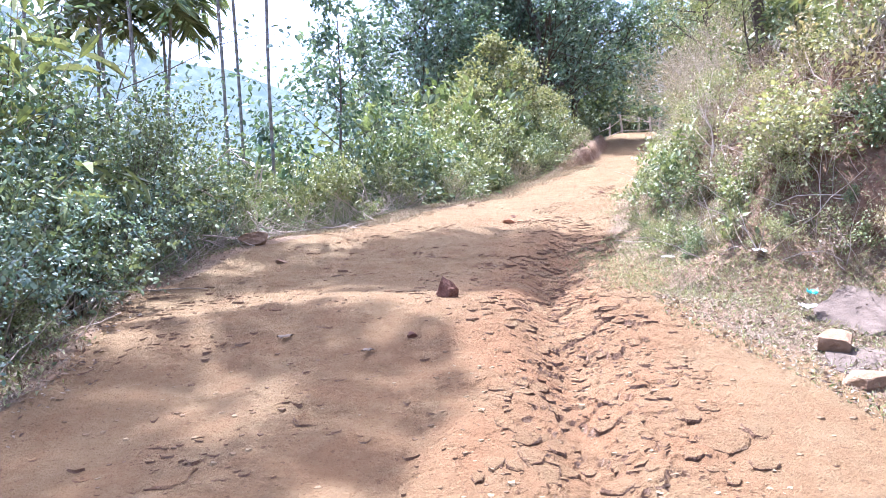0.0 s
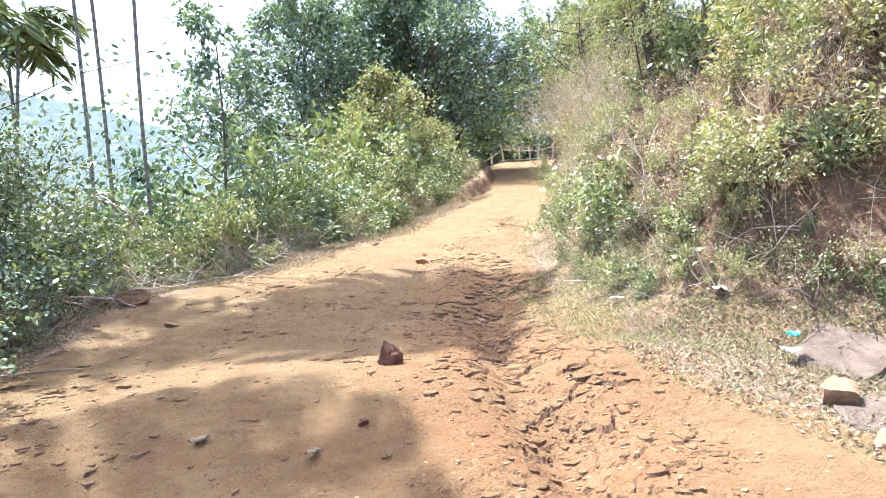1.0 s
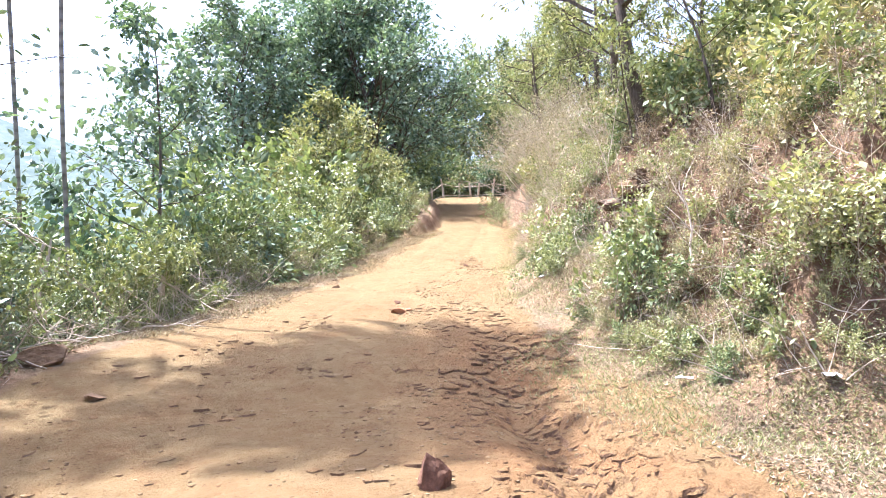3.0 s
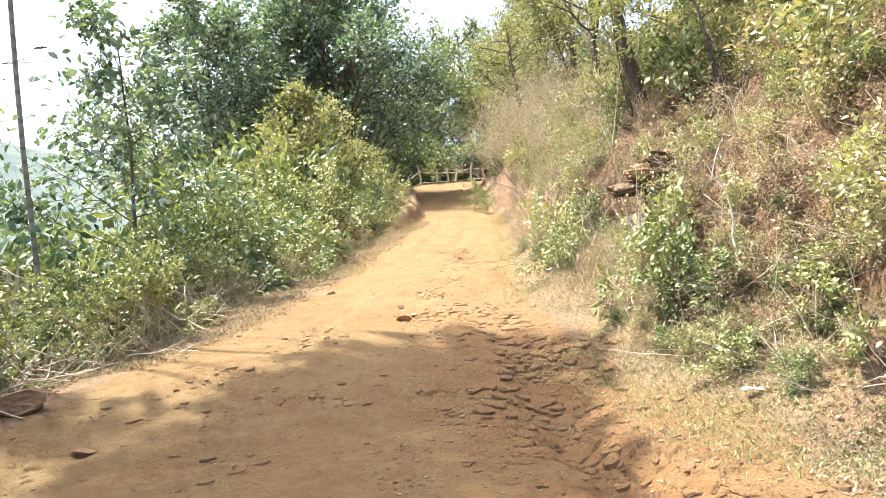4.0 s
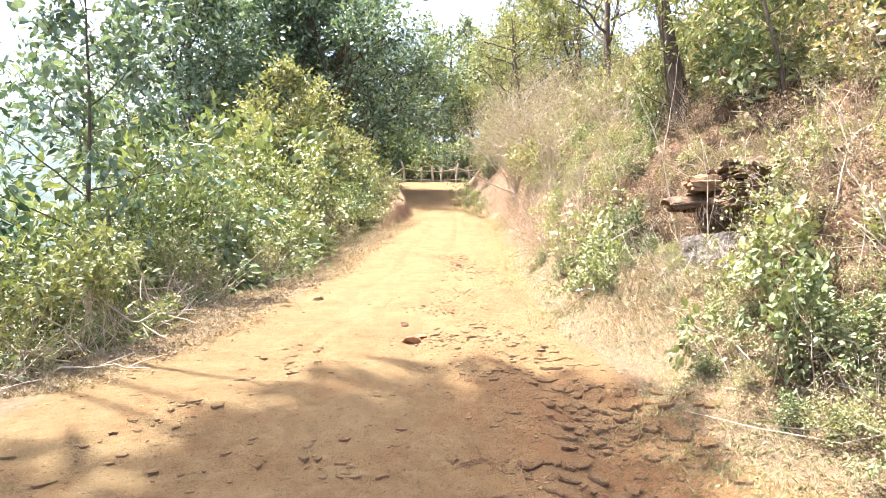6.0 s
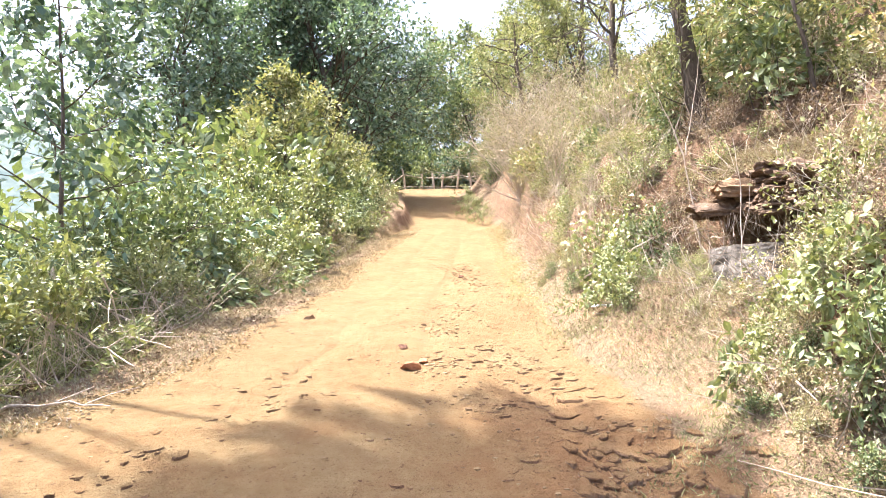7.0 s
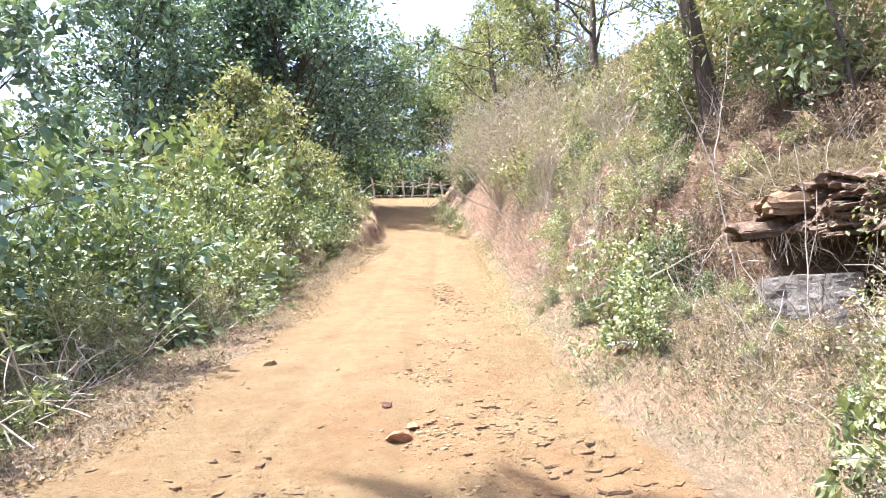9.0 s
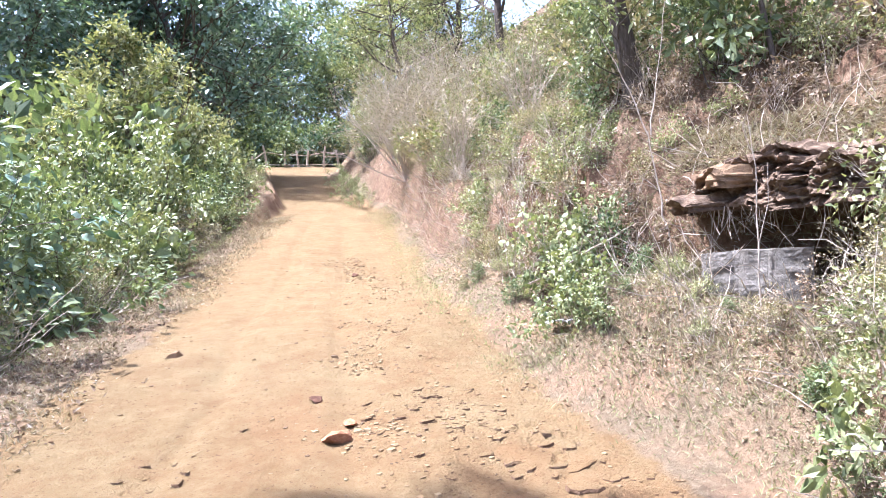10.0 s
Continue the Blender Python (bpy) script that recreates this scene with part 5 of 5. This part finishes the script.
def valley_sticks():
    """Thin pale dry stems and broken twigs in the roadside shrubs."""
    r, lines = np.random.default_rng(122), []
    for k in range(700):
        y = 4.0 + 14 * r.random()
        x = float(np.interp(y, LEFT_Y, LEFT_X)) - 0.25 - abs(r.normal(0, 0.55))
        way = r.normal(0, 1, 3) * [1, 1, 0.5] + [0.15, -0.1, 0.6]
        lines.append((shoot(r, (x, y, top(x, y) - 0.03), way, r.uniform(0.3, 1.1), 5, 0.16), np.linspace(0.006, 0.002, 6) * r.uniform(0.6, 1.5)))
    tagged(new("dry_sticks", mesh_of("dry_sticks", *tubes(lines, 3), TWIG)), "tangle of pale dry stems among the roadside shrubs", "dry sticks", kind="stuff")


valley_sticks()


# ---- plants with large leaves, and scraps ----
for x, y, turn, size in ((2.75, 8.75, 0, 0.65), (2.85, 8.1, 80, 0.7), (3.1, 8.3, 150, 0.7), (3.2, 9.15, 200, 0.5), (4.2, 6.2, 100, 0.6), (3.9, 5.6, 170, 0.5), (3.6, 5.1, 290, 0.45), (2.75, 6.1, 330, 0.5)):
    stand(BANK_C, x, y, turn, size, 1.15)
TALL_WEED = plant("tall_weed", 46, "tall weed with long drooping lance-shaped leaves", "weed", 1, 1.6, 0.15, [9], 9, 0.30, 0.2, LEAF_LIGHT, TWIG, 0.012, fine=True, droop=0.6)
for x, y, turn, size in ((4.1, 6.7, 0, 0.6), (4.5, 7.3, 100, 0.65), (-4.45, 6.9, 40, 1.7), (-5.0, 7.3, 160, 1.8), (-4.7, 7.9, 280, 1.6), (4.8, 5.4, 220, 0.6)):
    stand(TALL_WEED, x, y, turn, size)


def scrap(x, y, size, mat, label, seed, category="litter", lift=0.0, name="plastic_scrap"):
    """A crumpled flat scrap, some millimetres thick."""
    r = np.random.default_rng(seed)
    n = 7
    g = np.linspace(-0.5, 0.5, n)
    gx, gy = np.meshgrid(g, g)
    gx, gy = gx + r.normal(0, 0.03, gx.shape), gy + r.normal(0, 0.03, gy.shape)
    bump = 0.16 * rough2(gx * 3 + seed, gy * 3, 0.8, seed, 3)
    v = np.stack([gx * size[0], gy * size[1], (bump + 0.2) * size[2]], -1).reshape(-1, 3)
    i = (np.arange(n - 1)[:, None] * n + np.arange(n - 1)).ravel()
    f = np.stack([i, i + 1, i + n + 1, i + n], 1)
    me = mesh_of(name, np.concatenate([v, v - [0, 0, 0.003]]), np.concatenate([f, f[:, ::-1] + n * n]), mat, True)
    ob = tagged(new(name, me), label, category)
    ob.matrix_basis = pose(x, y, top(x, y) + lift, 0, 0, r.uniform(0, 360))


CYAN = plain("cyan_plastic", (0.05, 0.55, 0.56), 0.35, 0.15)
WHITE = plain("white_plastic", (0.55, 0.57, 0.60), 0.35, 0.35)
scrap(2.72, 4.98, (0.10, 0.11, 0.25), WHITE, "crumpled clear white plastic wrapper on the rock", 1, lift=0.05)
scrap(2.78, 5.02, (0.07, 0.07, 0.35), CYAN, "bright cyan plastic scrap on the rock", 2, lift=0.12)
scrap(2.80, 5.85, (0.10, 0.09, 0.2), WHITE, "dirty white plastic scrap among the weeds", 3, lift=0.03)
scrap(3.75, 11.8, (0.22, 0.11, 0.22), WHITE, "pale crumpled plastic bag on the verge", 4, lift=0.05)
scrap(2.28, 6.68, (0.12, 0.05, 0.12), WHITE, "thin white scrap lying in the grass", 5, lift=0.03)
DRY_LEAF = plain("large_dry_leaf", (0.12, 0.092, 0.062), 0.8, 0.2)
for x, y, k in ((-0.53, 4.48, 6), (-1.14, 4.77, 7)):
    scrap(x, y, (0.11, 0.045, 0.1), DRY_LEAF, "large curled grey-brown dead leaf on the track", k, "dead leaf", 0.012, "dead_leaf")


def fence():
    r = np.random.default_rng(95)
    root = tagged(new("fence"), "rough stick fence of pale wooden posts with thin rails", "fence")
    xs = np.linspace(11.5, 18.5, 9)
    tops = []
    for x in xs:
        x = x + r.normal(0, 0.15)
        y = 45.6 + r.normal(0, 0.1)
        z = top(x, y)
        h = r.uniform(0.95, 1.4)
        line = shoot(r, (x, y, z - 0.2), (r.normal(0, 0.06), r.normal(0, 0.04), 1), h + 0.2, 4, 0.03)
        tops.append(line)
        part("post", mesh_of("post", *tubes([(line, np.linspace(0.075, 0.06, 5))], 6), TWIG, True), root)
    for f in (1.8, 3.2):
        pts = np.array([t[int(f)] + [0, -0.05, 0] for t in tops])
        part("rail", mesh_of("rail", *tubes([(pts, np.full(len(pts), 0.03))], 5), TWIG, True), root)


fence()


# ---- ground cover ----
def scatter(name, label, category, mat, seed, count, pick, size, slim, droop, updir, fine=False, sink=0.0):
    """Very many blades or dead leaves on the ground: one object."""
    r = np.random.default_rng(seed)
    x, y = pick(r, count)
    z = land(x, y) + sink
    along = r.normal(0, 1, (len(x), 3)) * [1, 1, 0.25] + [0, 0, updir]
    tagged(new(name, mesh_of(name, *leaves(r, np.stack([x, y, z], -1), along, size, slim, min(0.2, 0.6 * slim), droop, fine), mat)), label, category, kind="stuff")


def right_verge(lo, hi, y0=2.0, y1=24.0):
    def pick(r, n):
        y = y0 + (y1 - y0) * r.random(n) ** 1.4
        return np.interp(y, FOOT_Y, FOOT_X) + r.uniform(lo, hi, n) + r.normal(0, 0.15, n), y
    return pick


def left_verge(lo, hi, y0=1.0, y1=24.0):
    def pick(r, n):
        y = y0 + (y1 - y0) * r.random(n) ** 1.2
        return np.interp(y, LEFT_Y, LEFT_X) - r.uniform(lo, hi, n) + r.normal(0, 0.12, n), y
    return pick


scatter("dry_grass", "short dry straw-coloured grass on the verge and bank", "grass", STRAW, 101, 14000, right_verge(-0.35, 1.2), 0.07, 0.08, 0.0, 1.0, sink=-0.01)
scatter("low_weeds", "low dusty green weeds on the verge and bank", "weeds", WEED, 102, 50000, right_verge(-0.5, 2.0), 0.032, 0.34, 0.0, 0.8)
scatter("leaf_litter", "brown dead leaves strewn over the bank", "leaf litter", LEAF_DEAD, 103, 42000, right_verge(0.0, 3.2), 0.04, 0.5, 0.0, 0.12, sink=0.01)
scatter("dry_grass", "dry grass and straw along the valley edge", "grass", STRAW, 104, 24000, left_verge(-0.05, 1.2), 0.08, 0.07, 0.0, 1.0, sink=-0.01)
scatter("leaf_litter", "brown dead leaves along the valley edge", "leaf litter", LEAF_DEAD, 105, 16000, left_verge(-0.25, 1.2), 0.042, 0.45, 0.0, 0.25, sink=0.01)
scatter("leaf_litter", "dry brown litter on the strip between shrubs and track", "leaf litter", LEAF_DEAD, 134, 4500, left_verge(-0.95, 0.1, 10.5, 24), 0.045, 0.42, 0.0, 0.3, sink=0.008)
scatter("dry_grass", "short withered grass on the strip between shrubs and track", "grass", STRAW, 135, 14000, left_verge(-0.8, 0.1, 10.5, 24), 0.07, 0.09, 0.0, 0.9, sink=-0.008)
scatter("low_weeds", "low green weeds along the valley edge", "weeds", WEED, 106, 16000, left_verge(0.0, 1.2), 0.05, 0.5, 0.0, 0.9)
scatter("dry_grass", "tall dry grass over the hillside", "grass", STRAW, 107, 14000, right_verge(2.5, 12, 0, 34), 0.32, 0.03, 0.0, 1.2, sink=-0.02)
scatter("leaf_litter", "dead leaves over the hillside", "leaf litter", LEAF_DEAD, 108, 20000, right_verge(1.6, 7, 0, 26), 0.06, 0.5, 0.0, 0.3, sink=0.01)


scatter("dry_grass", "thin dry stalks standing over the bank", "grass", STRAW, 109, 7000, right_verge(0.3, 4.5, 3, 24), 0.26, 0.028, 0.0, 1.5, sink=-0.02)


scatter("dry_grass", "fine dry grass along the verge", "grass", STRAW, 110, 17000, right_verge(-0.9, 0.7, 1.5, 12), 0.055, 0.09, 0.0, 0.8, sink=-0.006)
scatter("low_weeds", "fine green grass along the verge", "weeds", WEED, 112, 22000, right_verge(-0.8, 0.8, 1.5, 12), 0.055, 0.11, 0.0, 0.9, sink=-0.006)


def by_the_rock(r, n):
    y = 1.8 + 4.2 * r.random(n)
    lo, hi = np.interp(y, RIGHT_Y, RIGHT_X), np.interp(y, FOOT_Y, FOOT_X)
    return lo - 0.15 + (hi - lo + 0.3) * r.random(n) ** 0.8, y


scatter("dry_grass", "withered grass on the verge round the bare rock", "grass", STRAW, 137, 9000, by_the_rock, 0.055, 0.10, 0.0, 0.7, sink=-0.006)
scatter("low_weeds", "small dusty weeds on the verge round the bare rock", "weeds", WEED, 138, 5000, by_the_rock, 0.035, 0.3, 0.0, 0.8)
scatter("leaf_litter", "brown litter on the verge round the bare rock", "leaf litter", LEAF_DEAD, 139, 6000, by_the_rock, 0.035, 0.5, 0.0, 0.15, sink=0.006)


def by_ledge(r, n):
    return r.normal(3.7, 0.3, n), r.normal(10.3, 0.8, n)


def on_ledge(r, n):
    return 4.5 + 1.2 * r.random(n), 8.9 + 2.6 * r.random(n)


scatter("dry_grass", "dry grass below the rock ledge", "grass", STRAW, 131, 2200, by_ledge, 0.13, 0.05, 0.0, 1.4, sink=-0.01)
scatter("leaf_litter", "dead leaves on the slope below the rock ledge", "leaf litter", LEAF_DEAD, 133, 1500, by_ledge, 0.04, 0.5, 0.0, 0.12, sink=0.01)
scatter("dry_grass", "dry grass hanging over the rock ledge", "grass", STRAW, 132, 5000, on_ledge, 0.2, 0.03, 0.3, 0.8, sink=0.0)


def crust_flakes():
    """Thin broken flakes of dry crust, too many to count, in drifts over the lower road."""
    r = np.random.default_rng(141)
    n, k = 11000, 7
    y = 2.2 + 9.5 * r.random(n) ** 1.1
    lo, hi = np.interp(y, EDGE_Y, EDGE_X), np.interp(y, RIGHT_Y, RIGHT_X)
    x = lo + (hi - lo) * r.random(n)
    gully = np.interp(y, [3, 4.6, 7, 9.2, 12], [0.7, 0.95, 1.2, 1.8, 2.0])
    chance = 0.03 + 0.42 * ease(rough2(x, y, 0.8, 62, 4, 0.6), 0.05, 0.5) + 0.5 * np.exp(-(((x - gully) / 0.5) ** 2))
    keep = r.random(n) < 0.6 * chance
    x, y = x[keep], y[keep]
    n = len(x)
    size = 0.016 + 0.055 * r.random(n) ** 2.5
    a = np.linspace(0, 2 * np.pi, k, endpoint=False) + r.uniform(-0.3, 0.3, (n, k))
    rad = size[:, None] * r.uniform(0.55, 1.2, (n, k))
    turn = r.uniform(0, 6.28, n)[:, None]
    px, py = np.cos(a) * rad, np.sin(a) * rad * 0.65
    px, py = px * np.cos(turn) - py * np.sin(turn), px * np.sin(turn) + py * np.cos(turn)
    wx, wy = x[:, None] + px, y[:, None] + py
    ground_z = np.minimum(land(wx, wy), land(x, y)[:, None] + 0.02)
    thick = (0.004 + 0.16 * size * r.random(n))[:, None]
    tilt = -py * r.uniform(-0.05, 0.14, n)[:, None]
    low = np.stack([wx, wy, ground_z - 0.012], -1)
    high = np.stack([x[:, None] + px * 0.9, y[:, None] + py * 0.9, 0.5 * ground_z + 0.5 * land(x, y)[:, None] + thick + tilt], -1)
    v = np.concatenate([low, high], 1)
    q = np.arange(k)
    p = (q + 1) % k
    f = np.concatenate([np.stack([q, p, p + k], 1), np.stack([q, p + k, q + k], 1), np.stack([0 * q[1:-1] + k, q[1:-1] + k, q[1:-1] + 1 + k], 1)])
    me = mesh_of("crust_flakes", v.reshape(-1, 3), (np.arange(n)[:, None, None] * 2 * k + f).reshape(-1, 3), EARTH)
    me.attributes.new("track", "FLOAT", "POINT").data.foreach_set("value", np.ones(n * 2 * k, np.float32))
    me.attributes.new("subsoil", "FLOAT", "POINT").data.foreach_set("value", np.repeat(subsoil(x, y) * 0.8, 2 * k).astype(np.float32))
    tagged(new("crust_flakes", me), "thin broken flakes of dry orange crust on the track", "clods", kind="stuff")


crust_flakes()


scatter("leaf_litter", "dead leaves over the top of the rock ledge", "leaf litter", LEAF_DEAD, 136, 2500, on_ledge, 0.045, 0.5, 0.0, 0.2, sink=0.02)


def gravel():
    """Small chips of earth and stone all over the track."""
    r = np.random.default_rng(111)
    n = 34000
    y = 1.5 + 17 * r.random(n) ** 1.2
    lo, hi = np.interp(y, EDGE_Y, EDGE_X) - 0.3, np.interp(y, RIGHT_Y, RIGHT_X)
    x = lo + (hi - lo) * r.random(n)
    near = r.random(n) < 0.6
    x = np.where(near, np.interp(y, [3, 4.6, 7, 9.2, 13, 18], [0.7, 0.95, 1.2, 1.8, 2.2, 4.6]) + r.normal(0, 0.5, n), x)
    wash = np.interp(y, [9.5, 11.2, 12.6, 13.1, 14.1, 17], [1.2, 1.3, 1.95, 2.6, 3.6, 4.6])
    x = np.where((r.random(n) < 0.25) & (y > 9.5), wash + r.normal(0, 0.32, n), x)
    drift = ease(rough2(x, y, 0.7, 61, 4, 0.6), -0.25, 0.45)
    keep = (r.random(n) < 0.12 + 0.9 * drift) & (x > lo) & (x < hi + 0.2)
    x, y = x[keep], y[keep]
    n = len(x)
    s = 0.004 + 0.020 * r.random(n) ** 6 + 0.018 * (y > 9.8) * (np.abs(x - np.interp(y, [9.5, 11.2, 12.6, 13.1, 14.1, 17], [1.2, 1.3, 1.95, 2.6, 3.6, 4.6])) < 0.35) * r.random(n) ** 5
    turn = np.arange(5) * 1.2566
    shape = np.concatenate([np.stack([1.3 * np.cos(turn), 1.3 * np.sin(turn), 0 * turn - 1.2], -1), np.stack([0.8 * np.cos(turn), 0.8 * np.sin(turn), 0 * turn + 0.42], -1)])
    v = shape[None] * r.uniform(0.6, 1.4, (n, 10, 3)) * s[:, None, None]
    t = r.uniform(0, 6.28, n)
    c, k = np.cos(t)[:, None], np.sin(t)[:, None]
    v = np.stack([v[..., 0] * c - v[..., 1] * k, v[..., 0] * k + v[..., 1] * c, v[..., 2]], -1) + np.stack([x, y, np.minimum(land(x, y), np.minimum(land(x + 0.02, y - 0.02), land(x - 0.02, y + 0.02)))], -1)[:, None]
    f = np.array([[5, 6, 7], [5, 7, 8], [5, 8, 9]] + [[k, (k + 1) % 5, k + 5] for k in range(5)] + [[(k + 1) % 5, (k + 1) % 5 + 5, k + 5] for k in range(5)])
    me = mesh_of("gravel", v.reshape(-1, 3), (np.arange(n)[:, None, None] * 10 + f).reshape(-1, 3), CHIP)
    tagged(new("gravel", me), "small orange-brown chips of earth and stone on the track", "gravel", kind="stuff")


gravel()
